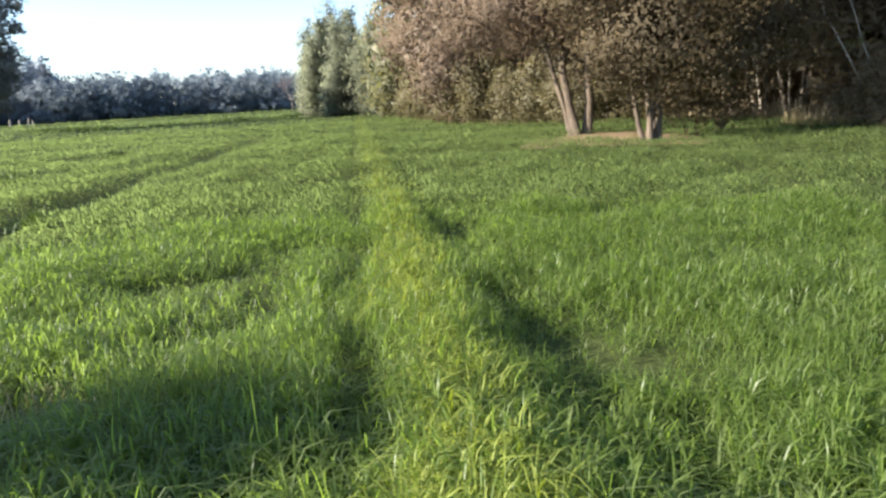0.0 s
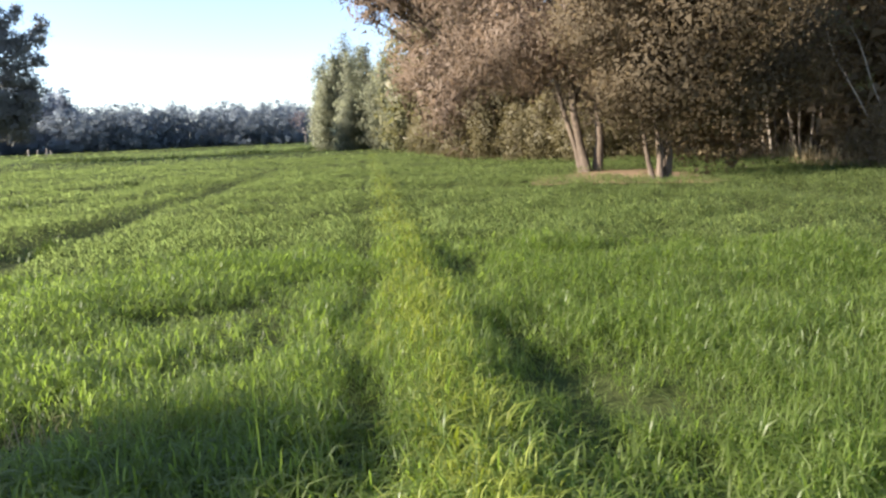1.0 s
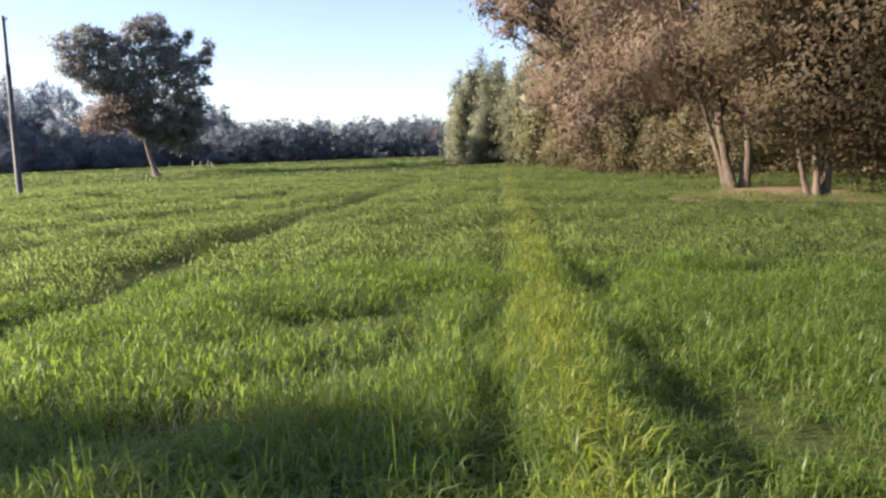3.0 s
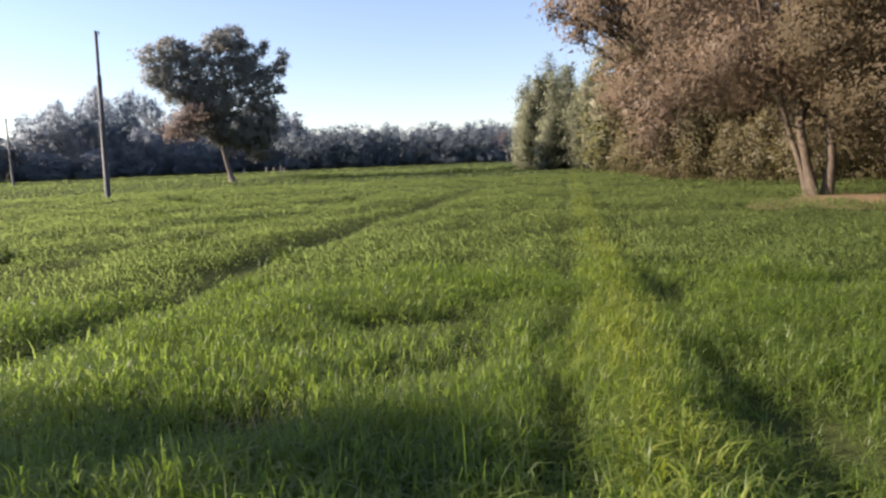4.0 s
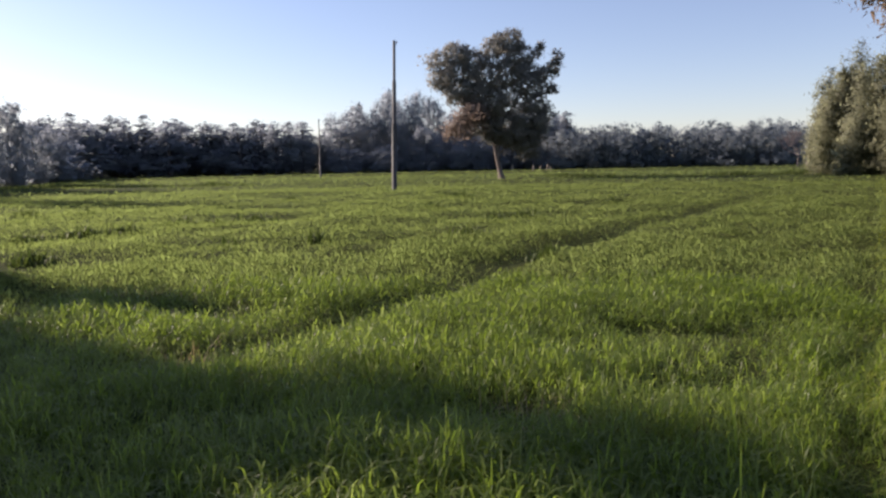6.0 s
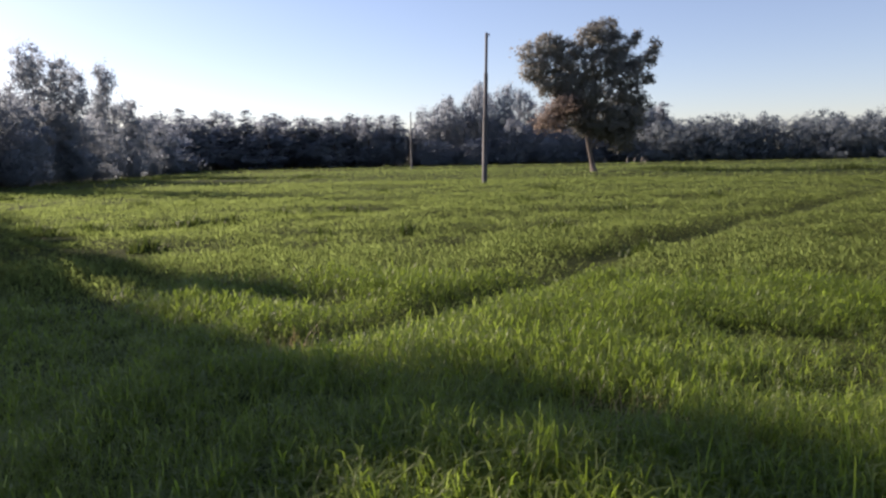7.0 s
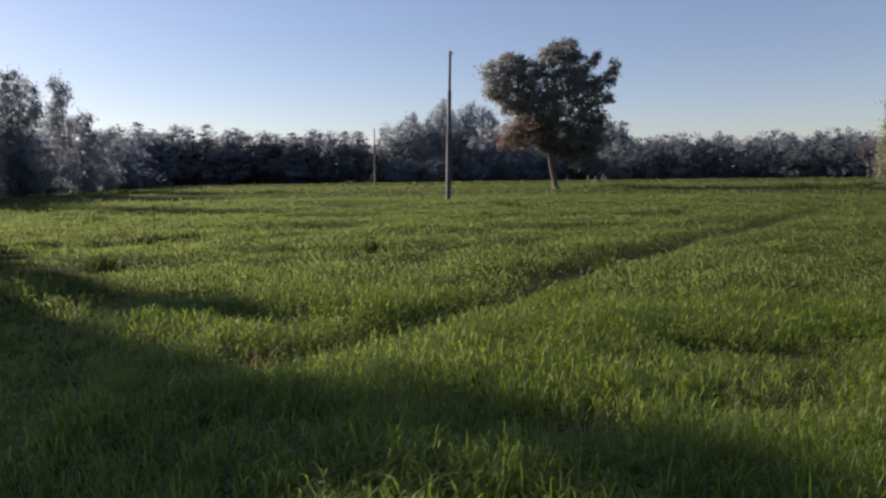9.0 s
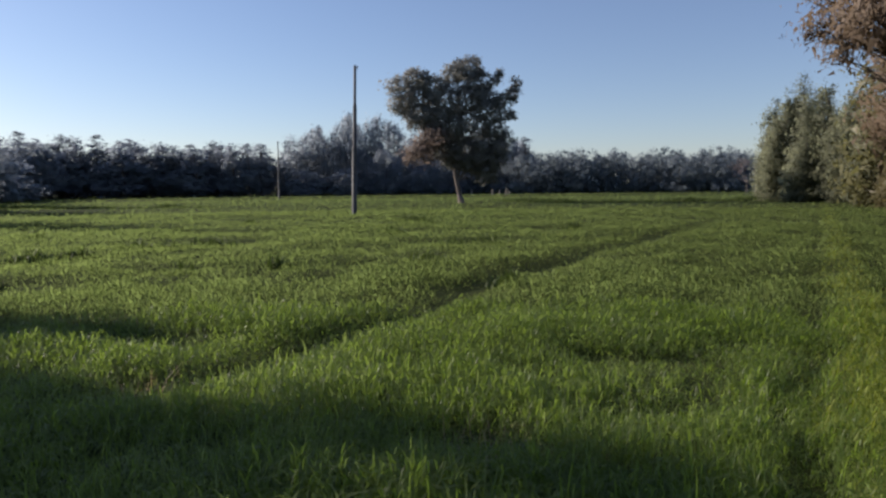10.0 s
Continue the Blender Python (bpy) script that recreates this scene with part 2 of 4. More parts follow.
def tree(name, seed, place, stems, lobes, n_clumps, per, spread, size, bark, leaf, label, category="tree", twigs=40, fork=0.55, group="", limbs=True, grown=1.0, **kw):
    """stems: (foot x, foot y, top x, top y, top z, radius). lobes: ellipsoids of the crown. All relative to the foot."""
    rng = np.random.default_rng(seed)
    root = new(name)
    root.empty_display_size = 0.2
    tops = []
    multi = len(stems) > 1
    lobes = np.asarray(lobes, float)
    (v, t, ways), c = crown(rng, lobes, n_clumps, per, spread, size, **kw)
    part("crown", tri_mesh("crown", v, t, leaf, normals=ways), root)
    own = rng.permutation(len(lobes))
    for i, (fx, fy, tx, ty, tz, r) in enumerate(stems):
        n = 9
        s = np.linspace(0, 1, n)
        p = np.stack([fx + (tx - fx) * s, fy + (ty - fy) * s, -0.15 + (tz + 0.15) * s], 1)
        p[1:-1, :2] += np.cumsum(rng.normal(0, 0.012 * tz, (n - 2, 2)), 0) * 0.6
        rad = r * (1 - 0.62 * s)
        rad[0] *= 1.45
        rad[1] *= 1.08
        pieces = [tube(p, rad, 9)]
        for j in own[i::len(stems)] if limbs else ():
            q = lobes[j, :3]
            k = np.clip(q[2] / tz * fork, 0.3, 0.97) * (n - 1)
            a = p[int(k)]
            thick = 0.62 if q[2] > 0.5 * tz and lobes[j, 3] > 1.3 else 0.15
            pieces.append(limb(rng, a, q, rad[int(k)] * thick, rad[int(k)] * thick * 0.33, 7, 0.12, 0.04))
            near = c[np.linalg.norm((c - q) / lobes[j, 3:6], axis=1) < 1.15]
            if len(near):
                for g in near[rng.choice(len(near), min(len(near), max(2, twigs // len(lobes))), replace=False)]:
                    b = a + (q - a) * rng.uniform(0.45, 1.0)
                    pieces.append(limb(rng, b, g, rad[int(k)] * 0.2, rad[int(k)] * 0.05, 5, 0.15, 0.03, 4))
        v, t = join(pieces)
        part("stem" if multi else "trunk", tri_mesh("stem", v, t, bark, True), root)
    root.location, root.scale = place, (grown, grown, grown)
    return tagged(root, label, category, group)


# ---------------------------------------------------------------- lie of the land
def bund_x(y):
    return np.interp(y, [-6, 0, 2, 5, 8, 12, 20, 50, 90], [0.6, 0.32, 0.10, -0.32, -0.66, -1.28, -2.40, -6.6, -12.2])


def track_x(y):
    return np.interp(y, [-6, 2.4, 4, 5.4, 7.1, 9.9, 14.3, 21.7, 40], [-4.7, -4.95, -5.15, -5.4, -5.9, -6.45, -6.95, -7.6, -9.2])


def wood_x(y):
    return np.interp(y, [-60, 0, 10, 19, 26, 30, 34, 40, 59, 75, 130, 260], [16, 14, 12.8, 11.6, 11.2, 8.0, 5.0, 3.0, -1.6, -6.0, -18, -50])


def bump(d, w):
    return np.exp(-(d / w) ** 2)


# hollows in the crop, where it is thin or pressed down: x, y, length, width, heading
NEAR_HOLLOWS = [(-2.36, 3.08, 0.35, 0.22, 50), (-5.24, 2.59, 0.4, 0.28, 20), (-8.9, 7.1, 0.8, 0.3, 20), (-9.3, 8.3, 0.5, 0.25, 0), (-6.9, 3.5, 1.0, 0.3, 10), (1.5, 7.8, 0.9, 0.28, 15), (2.1, 8.1, 0.5, 0.22, 10), (0.55, 3.9, 0.45, 0.3, 70), (-2.6, 5.6, 0.5, 0.2, 20), (-1.6, 4.4, 0.4, 0.18, 60), (-3.1, 8.8, 0.6, 0.25, 20)]
FAR_HOLLOWS = [(-12.3, 12.4, 1.3, 0.35, 35), (-11.4, 16.4, 2.6, 0.4, 30), (-9.5, 11.9, 0.7, 0.3, 30), (-17.8, 12.3, 1.6, 0.4, 30), (-31.0, 22.8, 3.0, 0.7, 30), (-12.2, 23.0, 1.2, 0.5, 20), (-12.5, 7.4, 1.0, 0.3, 40), (-17.0, 6.0, 1.2, 0.3, 20), (-17.7, 12.7, 0.9, 0.4, 10), (-12.6, 3.7, 1.3, 0.35, 10), (-0.7, 17.6, 1.1, 0.2, 40), (-24.0, 61.0, 13.0, 0.9, 12), (-9.0, 67.5, 9.0, 0.8, 14), (-60.0, 28.0, 8.0, 0.8, -30), (-22.0, 16.0, 2.2, 0.5, 35), (-15.5, 20.0, 1.6, 0.4, 25)]


def thin(x, y):
    """0 where the crop stands full, to 1 where it is gone."""
    out = np.zeros_like(x)
    near = np.clip((70 - y) / 40, 0, 1)
    out = np.maximum(out, np.interp(y, [4.5, 6.0], [0.66, 0.4]) * bump(x - bund_x(y) - np.interp(y, [0, 4, 6, 12], [0.70, 0.66, 0.48, 0.40]) - 0.06 * np.sin(2.1 * y), 0.17) * near * (0.1 + 0.9 * np.sin(0.9 * y - 2.0) ** 4))
    out = np.maximum(out, 0.6 * bump(x - bund_x(y) + 0.52 + 0.07 * np.sin(1.6 * y), 0.13) * near * (0.2 + 0.8 * np.sin(1.3 * y + 0.2) ** 2))
    out = np.maximum(out, 0.95 * bump(x - track_x(y) - 0.10 * np.sin(1.1 * y), 0.44) * np.clip((36 - y) / 14, 0, 1) * np.clip((y - 1.7) / 1.2, 0, 1) * (0.8 + 0.2 * np.sin(0.8 * y + 1.0) ** 2))
    for hx, hy, a, b, deg in NEAR_HOLLOWS + FAR_HOLLOWS:
        c, s = math.cos(radians(deg)), math.sin(radians(deg))
        u, w = (x - hx) * c + (y - hy) * s, -(x - hx) * s + (y - hy) * c
        out = np.maximum(out, 0.72 * np.exp(-(u / a) ** 2 - (w / (b * min(3.0, max(1.0, math.hypot(hx, hy) / 7.0)))) ** 2))
    return out


GRAIN = np.random.default_rng(3).random((128, 128))


def vnoise(x, y, scale):
    """Smooth random lumps, 0 to 1, about scale metres across."""
    u, w = np.asarray(x) / scale + 900.0, np.asarray(y) / scale + 900.0
    i, j = np.floor(u).astype(int), np.floor(w).astype(int)
    a, b = u - i, w - j
    a, b = a * a * (3 - 2 * a), b * b * (3 - 2 * b)
    g = lambda p, q: GRAIN[p % 128, q % 128]
    return (g(i, j) * (1 - a) + g(i + 1, j) * a) * (1 - b) + (g(i, j + 1) * (1 - a) + g(i + 1, j + 1) * a) * b


def swell(x, y):
    """Slow and quick unevenness, about -1 to 1."""
    return (np.sin(0.9 * x + 0.4 * y + 1.0) * np.sin(0.7 * y - 0.5 * x) + 0.7 * np.sin(2.3 * x - 1.1 * y) * np.sin(1.9 * y + 0.8 * x + 2.0) + 0.5 * np.sin(5.1 * x + 2.0 * y) * np.sin(4.3 * y - 1.7 * x)) / 1.6


def ground_z(x, y):
    near = np.clip((60 - np.hypot(x, y)) / 30, 0, 1)
    return near * (0.09 * bump(x - bund_x(y), 0.34) - 0.10 * thin(x, y) + 0.015 * swell(x, y))


# ---------------------------------------------------------------- ground
def ground():
    na = 220
    r = np.concatenate([[0.0], np.geomspace(0.3, 60, 105), np.geomspace(64, 3500, 24)])
    a = np.linspace(0, 2 * np.pi, na, endpoint=False)
    rr, aa = np.meshgrid(r[1:], a, indexing="ij")
    x, y = rr * np.cos(aa), rr * np.sin(aa)
    v = np.concatenate([[[0, 0, ground_z(np.zeros(1), np.zeros(1))[0]]], np.stack([x, y, ground_z(x, y)], 2).reshape(-1, 3)])
    i, j = np.meshgrid(np.arange(len(r) - 2), np.arange(na), indexing="ij")
    p, q = 1 + i * na + j, 1 + i * na + (j + 1) % na
    t = np.concatenate([np.stack([p, p + na, q + na], 2).reshape(-1, 3), np.stack([p, q + na, q], 2).reshape(-1, 3)])
    k = np.arange(na)
    t = np.concatenate([t, np.stack([np.zeros(na, int), 1 + k, 1 + (k + 1) % na], 1)])
    return tagged(new("ground", tri_mesh("ground", v, t, FIELD, True)), "flat dark soil and green stubble under the wheat field", "ground", kind="structure")


ground()


def wood_floor():
    """Litter of dead leaves under the trees beside the field."""
    y = np.linspace(6, 110, 130)
    s = np.linspace(0, 1, 24)
    yy, ss = np.meshgrid(y, s, indexing="ij")
    edge = wood_x(yy) + 0.5 + 0.45 * swell(yy * 0.7, yy * 0.4)
    x = edge + ss ** 1.5 * 60
    z = 0.012 + 0.10 * np.minimum(ss * 18, 1) * (0.6 + 0.4 * swell(x * 0.5, yy * 0.5))
    v = np.stack([x, yy, z], 2).reshape(-1, 3)
    i, j = np.meshgrid(np.arange(129), np.arange(23), indexing="ij")
    p = i * 24 + j
    t = np.concatenate([np.stack([p, p + 1, p + 25], 2).reshape(-1, 3), np.stack([p, p + 25, p + 24], 2).reshape(-1, 3)])
    return tagged(new("wood_floor", tri_mesh("wood_floor", v, t, LITTER, True)), "brown leaf litter under the trees beside the field", "ground", kind="structure")


wood_floor()


def bare_soil(x0, y0, a, b, seed):
    rng = np.random.default_rng(seed)
    rings, n = 7, 40
    ang = np.linspace(0, 2 * np.pi, n, endpoint=False)
    wob = 1 + 0.16 * np.sin(3 * ang + seed) + 0.10 * np.sin(7 * ang + 2 * seed) + rng.normal(0, 0.03, n)
    v = [(x0, y0, 0.07)]
    for k in range(1, rings + 1):
        f = k / rings
        for q in range(n):
            v.append((x0 + a * f * wob[q] * math.cos(ang[q]), y0 + b * f * wob[q] * math.sin(ang[q]), 0.07 * (1 - f ** 2) + rng.normal(0, 0.012) - 0.01))
    t = [(0, 1 + q, 1 + (q + 1) % n) for q in range(n)]
    for k in range(rings - 1):
        for q in range(n):
            p, p2 = 1 + k * n + q, 1 + k * n + (q + 1) % n
            t += [(p, p + n, p2 + n), (p, p2 + n, p2)]
    return tagged(new("bare_soil", tri_mesh("bare_soil", v, t, SOIL, True)), "low mound of bare brown soil round the tree stems", "soil", kind="structure")


bare_soil(4.85, 20.6, 2.7, 3.4, 4)


# ---------------------------------------------------------------- crop
def blades(x, y, length, width, bend, levels, rng, root=0.0, droop=0.62):
    """Leaves of grass as tapering strips, each bent over along its own heading."""
    n = len(x)
    z0 = ground_z(x, y) - 0.02 + root
    th = rng.random(n) * 2 * np.pi
    tilt = th + np.pi / 2 + rng.normal(0, 0.5, n)
    hx, hy = np.cos(th), np.sin(th)
    wx, wy = np.cos(tilt), np.sin(tilt)
    side, prof = np.array(levels)[:, 0], np.array(levels)[:, 1]
    vs = []
    for s, f in zip(side, prof):
        out = length * bend * (0.18 * s + 0.75 * s ** 2.2)
        up = length * (s - droop * bend * s ** 3.2)
        cx, cy, cz = x + hx * out, y + hy * out, z0 + up
        if f > 0:
            h = 0.5 * width * f
            vs += [np.stack([cx - wx * h, cy - wy * h, cz], 1), np.stack([cx + wx * h, cy + wy * h, cz], 1)]
        else:
            vs.append(np.stack([cx, cy, cz], 1))
    m = len(vs)
    v = np.stack(vs, 1).reshape(-1, 3)
    tri = []
    for k in range((m - 1) // 2 - 1):
        tri += [(2 * k, 2 * k + 1, 2 * k + 3), (2 * k, 2 * k + 3, 2 * k + 2)]
    tri.append((m - 3, m - 2, m - 1))
    t = (np.arange(n)[:, None, None] * m + np.array(tri)[None]).reshape(-1, 3)
    return v, t


def sown(rng, count, r0, r1, a0=-44.0, a1=94.0):
    """Random places in a stretch of a fan round the standing point."""
    r = np.sqrt(rng.random(count) * (r1 ** 2 - r0 ** 2) + r0 ** 2)
    a = np.radians(a0 + (a1 - a0) * rng.random(count))
    return -r * np.sin(a), r * np.cos(a), r


def in_field(x, y):
    ok = x < wood_x(y) + 0.3 * np.sin(3 * y)
    ok &= ~((np.abs(x - 4.85) / 2.0) ** 2 + (np.abs(y - 20.5) / 2.3) ** 2 < 1.5 * vnoise(x, y, 0.6) - 0.15)
    ok &= ~((x < -58) & (y < np.interp(-x, [58, 63, 75, 96, 160], [-10, 9, 15, 30, 56])))
    return ok


def crop():
    rng = np.random.default_rng(11)
    near4 = [(0, 0.8), (0.4, 1.0), (0.75, 0.7), (1, 0)]
    mid = [(0, 0.9), (0.55, 1.0), (1, 0)]
    far = [(0, 1.0), (1, 0)]
    wheat, bund, far_wheat, far_ways = [], [], [], []
    # plants, leaves on each, reach, detail, leaf width, leaf length
    for count, per, r0, r1, levels, w0, l0 in ((9000, 6, 0.5, 3.3, near4, 0.0066, 0.145), (14500, 5, 3.3, 5.5, near4, 0.0068, 0.122), (36000, 4, 5.5, 9, mid, 0.0082, 0.10),
                                               (40000, 2, 9, 12.5, mid, 0.011, 0.095), (90000, 1, 12.5, 16, far, 0.017, 0.105), (125000, 1, 16, 22, far, 0.021, 0.10), (170000, 1, 22, 30, far, 0.026, 0.095), (220000, 1, 30, 50, far, 0.04, 0.10),
                                               (100000, 1, 50, 110, far, 0.12, 0.12), (45000, 1, 110, 230, far, 0.36, 0.16)):
        x, y, r = sown(rng, count, r0, r1)
        gap = thin(x, y)
        lump = 0.5 * vnoise(x, y, 0.5) + 0.5 * vnoise(y, x, 0.2)
        tuft = vnoise(x + 37.0, y, 0.95)
        ok = in_field(x, y) & (rng.random(count) > gap * 0.92)
        if r1 < 17:
            ok &= rng.random(count) < np.clip(0.15 + 1.3 * lump + 1.3 * (tuft - 0.42), 0.08, 1)
        x, y, r, gap, lump, tuft = x[ok], y[ok], r[ok], gap[ok], lump[ok], tuft[ok]
        tall = (0.195 + 0.025 * swell(x, y) + 0.16 * (lump - 0.5) + 0.19 * (tuft - 0.5)) * np.exp(rng.normal(0, 0.12, len(x))) * (1 - 0.93 * gap)
        tall = np.maximum(tall, 0.02)
        on = np.abs(x - bund_x(y)) < 0.06 + 0.42 * vnoise(x, y, 0.6) + 0.10 * rng.normal(size=len(x))
        on &= (y < 60) & (y > -3) & (rng.random(len(x)) < 0.68 * np.clip(1 - (y - 9) / 26, 0.35, 1))
        x, y, r, tall, on, gap = (np.repeat(q, per) for q in (x, y, r, tall, on, gap))
        n = len(x)
        x, y = x + rng.normal(0, 0.014, n), y + rng.normal(0, 0.014, n)
        root = tall * rng.random(n) ** (0.9 if per > 1 else 0.4)
        length = l0 * np.exp(rng.normal(0, 0.26, n)) * (1 - 0.65 * gap)
        width = w0 * np.clip(r / (0.5 * (r0 + r1)), 0.8, 1.3) * rng.uniform(0.7, 1.25, n)
        bend = np.clip(rng.normal(1.05 if r1 < 6 else 1.2, 0.45, n), 0.08, 1.8)
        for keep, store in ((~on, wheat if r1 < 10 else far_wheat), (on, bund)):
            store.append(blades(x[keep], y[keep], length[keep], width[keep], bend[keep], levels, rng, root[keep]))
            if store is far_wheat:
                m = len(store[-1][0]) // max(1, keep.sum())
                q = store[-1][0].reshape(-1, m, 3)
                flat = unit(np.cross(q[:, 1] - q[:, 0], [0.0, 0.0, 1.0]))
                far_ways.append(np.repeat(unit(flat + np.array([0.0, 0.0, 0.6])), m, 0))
    # behind the standing point the crop goes on, coarser
    for count, r0, r1, w0, levels in ((62000, 0.15, 6, 0.012, far), (34000, 6, 26, 0.06, far)):
        x, y, r = sown(rng, count, r0, r1, 94, 316)
        ok = in_field(x, y) & (rng.random(count) > 0.9 * thin(x, y))
        x, y = x[ok], y[ok]
        n = len(x)
        wheat.append(blades(x, y, 0.16 * np.exp(rng.normal(0, 0.25, n)), w0 * rng.uniform(0.7, 1.3, n), np.clip(rng.normal(0.8, 0.4, n), 0.1, 1.5), levels, rng, 0.2 * rng.random(n)))
    x, y, r = sown(rng, 2600, 0.05, 0.5)
    wheat.append(blades(x, y, np.full(len(x), 0.15), np.full(len(x), 0.012), np.full(len(x), 0.8), near4, rng, 0.2 * rng.random(len(x))))
    v, t = join(wheat)
    tagged(new("wheat", tri_mesh("wheat", v, t, WHEAT)), "young green wheat standing knee-high round the standing point", "wheat", kind="stuff")
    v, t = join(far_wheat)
    tagged(new("wheat", tri_mesh("far_wheat", v, t, HAZED_FAR_WHEAT, normals=np.concatenate(far_ways))), "young green wheat reaching to the far woods", "wheat", kind="stuff")
    v, t = join(bund)
    tagged(new("bund_grass", tri_mesh("bund_grass", v, t, BUND)), "yellowish green grass on a low earth bund through the wheat", "grass", kind="stuff")


crop()


# ---------------------------------------------------------------- trees beside the field
def lobes_round(rng, n, centre, radius, height, size):
    """Lobes of a crown, spread over an ellipsoid."""
    out = []
    for k in range(n):
        a = 2 * np.pi * (k * 0.618 + rng.uniform(-0.08, 0.08))
        h = (k + 0.5) / n
        r = radius * math.sqrt(max(0.05, 1 - (2 * h - 1) ** 2)) * rng.uniform(0.55, 0.8)
        s = size * rng.uniform(0.8, 1.2)
        out.append((centre[0] + r * math.cos(a), centre[1] + r * math.sin(a), centre[2] + height * (h - 0.5) * 1.5, s, s, s * rng.uniform(0.75, 1.0)))
    return out


R = np.random.default_rng(5)
tree("leaning_tree", 21, (4.25, 22.86, 0),
     [(-0.17, 0.0, -1.75, 0.4, 6.8, 0.09), (-0.05, -0.1, -0.75, 0.3, 8.2, 0.13), (0.24, 0.03, 0.45, -0.2, 8.5, 0.13)],
     # the last five lobes are unseen high boughs, added to shade the low tree
     lobes_round(R, 13, (-0.6, 0.8, 7.4), 4.2, 6.4, 1.7) + [(-1.1, -0.5, 3.5, 1.0, 0.9, 0.7), (0.3, -0.5, 3.7, 1.0, 0.9, 0.8), (1.2, 0.2, 3.6, 0.9, 0.9, 0.8), (-2.0, 0.4, 3.6, 1.2, 1.1, 0.9), (-3.2, -4.4, 8.2, 2.1, 2.1, 1.5), (-2.0, -6.0, 8.4, 2.0, 2.0, 1.5), (-4.2, -2.2, 8.0, 2.0, 2.0, 1.6), (-0.6, -4.6, 8.8, 2.1, 2.1, 1.5), (0.6, -6.8, 8.6, 1.9, 1.9, 1.4)], 2700, 32, 0.30, 0.145, PALE_BARK, BROWN_LEAF,
     "three-stemmed tree with pale bark and brownish olive leaves", twigs=160, hang=1.1, full=True, stray=0.75, narrow=0.3, soft=0.75, single=True, grown=1.11)
tree("leaning_tree", 22, (5.42, 18.6, 0),
     [(-0.13, 0.02, -1.2, 0.2, 5.0, 0.06), (-0.04, -0.07, -0.35, 0.0, 6.3, 0.07), (0.07, 0.02, 0.35, 0.5, 6.5, 0.065), (0.17, 0.05, 0.7, -0.3, 7.2, 0.08)],
     [(0.2, 0.2, 2.8, 0.9, 0.9, 0.9), (1.3, 0.3, 2.8, 1.3, 1.2, 0.9), (2.5, 0.7, 2.6, 1.3, 1.2, 0.9), (-0.5, 0.5, 2.6, 0.8, 0.8, 0.6), (3.4, 1.2, 3.2, 1.3, 1.2, 1.2), (0.6, -0.3, 2.3, 0.7, 0.6, 0.45), (0.0, -0.5, 1.9, 0.8, 0.6, 0.5), (1.0, -0.4, 1.8, 0.9, 0.6, 0.5), (-0.8, -0.4, 2.2, 0.9, 0.7, 0.6), (-1.6, -0.3, 3.7, 1.1, 1.0, 0.9), (-1.2, -0.4, 5.0, 1.4, 1.2, 1.2), (-0.9, -0.5, 6.6, 1.5, 1.3, 1.3), (0.6, -0.8, 3.9, 1.3, 1.1, 1.0), (1.7, -0.6, 4.6, 1.5, 1.2, 1.2), (2.6, -0.3, 6.2, 1.6, 1.3, 1.3)] + lobes_round(R, 11, (0.7, 0.3, 5.6), 2.9, 5.8, 1.45), 2400, 40, 0.28, 0.09, PALE_BARK, DARK_LEAF,
     "low tree with four pale stems fanning from the ground", twigs=160, hang=0.6, full=True, stray=0.75, narrow=0.6, soft=0.85, single=True, grown=1.1)
broad = lobes_round(R, 16, (-0.8, 0.0, 6.6), 5.4, 7.6, 2.0) + [(-2.6, -0.6, 3.6, 1.6, 1.6, 1.2), (-0.8, -2.6, 3.2, 1.6, 1.6, 1.2), (1.6, -3.0, 3.2, 1.7, 1.6, 1.3), (-4.6, 0.2, 7.6, 1.6, 1.6, 1.2), (-4.2, 0.2, 9.3, 1.7, 1.7, 1.3), (-5.5, 0.2, 9.0, 1.0, 1.0, 0.7), (-5.2, 0.2, 10.1, 0.9, 0.9, 0.7), (-6.9, 0.2, 7.5, 0.4, 0.5, 0.4), (-6.7, 0.2, 8.6, 0.45, 0.5, 0.4), (-6.2, 0.2, 7.9, 0.45, 0.5, 0.4), (-5.8, 0.2, 6.4, 0.4, 0.5, 0.35), (-5.5, 0.2, 7.2, 0.6, 0.6, 0.5)]
tree("spreading_tree", 23, (2.4, 38.7, 0), [(-0.3, 0.1, -2.6, 0.8, 9.5, 0.28), (0.2, -0.1, 1.6, -0.4, 11.5, 0.32)],
     [tuple(1.25 * q for q in lobe) for lobe in broad],
     2700, 22, 0.42, 0.30, PALE_BARK, BROWN_LEAF, "broad tree whose brownish leaves hang low over the field edge", twigs=220, hang=1.1, full=True, stray=0.75, narrow=0.32, soft=0.75, single=True)
tree("spreading_tree", 24, (1.6, 49.5, 0), [(0, 0, -0.5, 0, 9.0, 0.28)],
     lobes_round(R, 12, (-0.6, 0, 6.0), 4.6, 7.6, 2.0) + [(-2.4, -2.5, 2.0, 2.0, 1.8, 1.6), (1.5, -3.0, 2.0, 2.0, 1.6, 1.6)], 900, 20, 0.45, 0.32, PALE_BARK, OLIVE_LEAF,
     "leafy olive-green tree with low boughs at the field edge", twigs=100, hang=0.5, full=True, stray=0.75, narrow=0.5, soft=0.75, single=True)
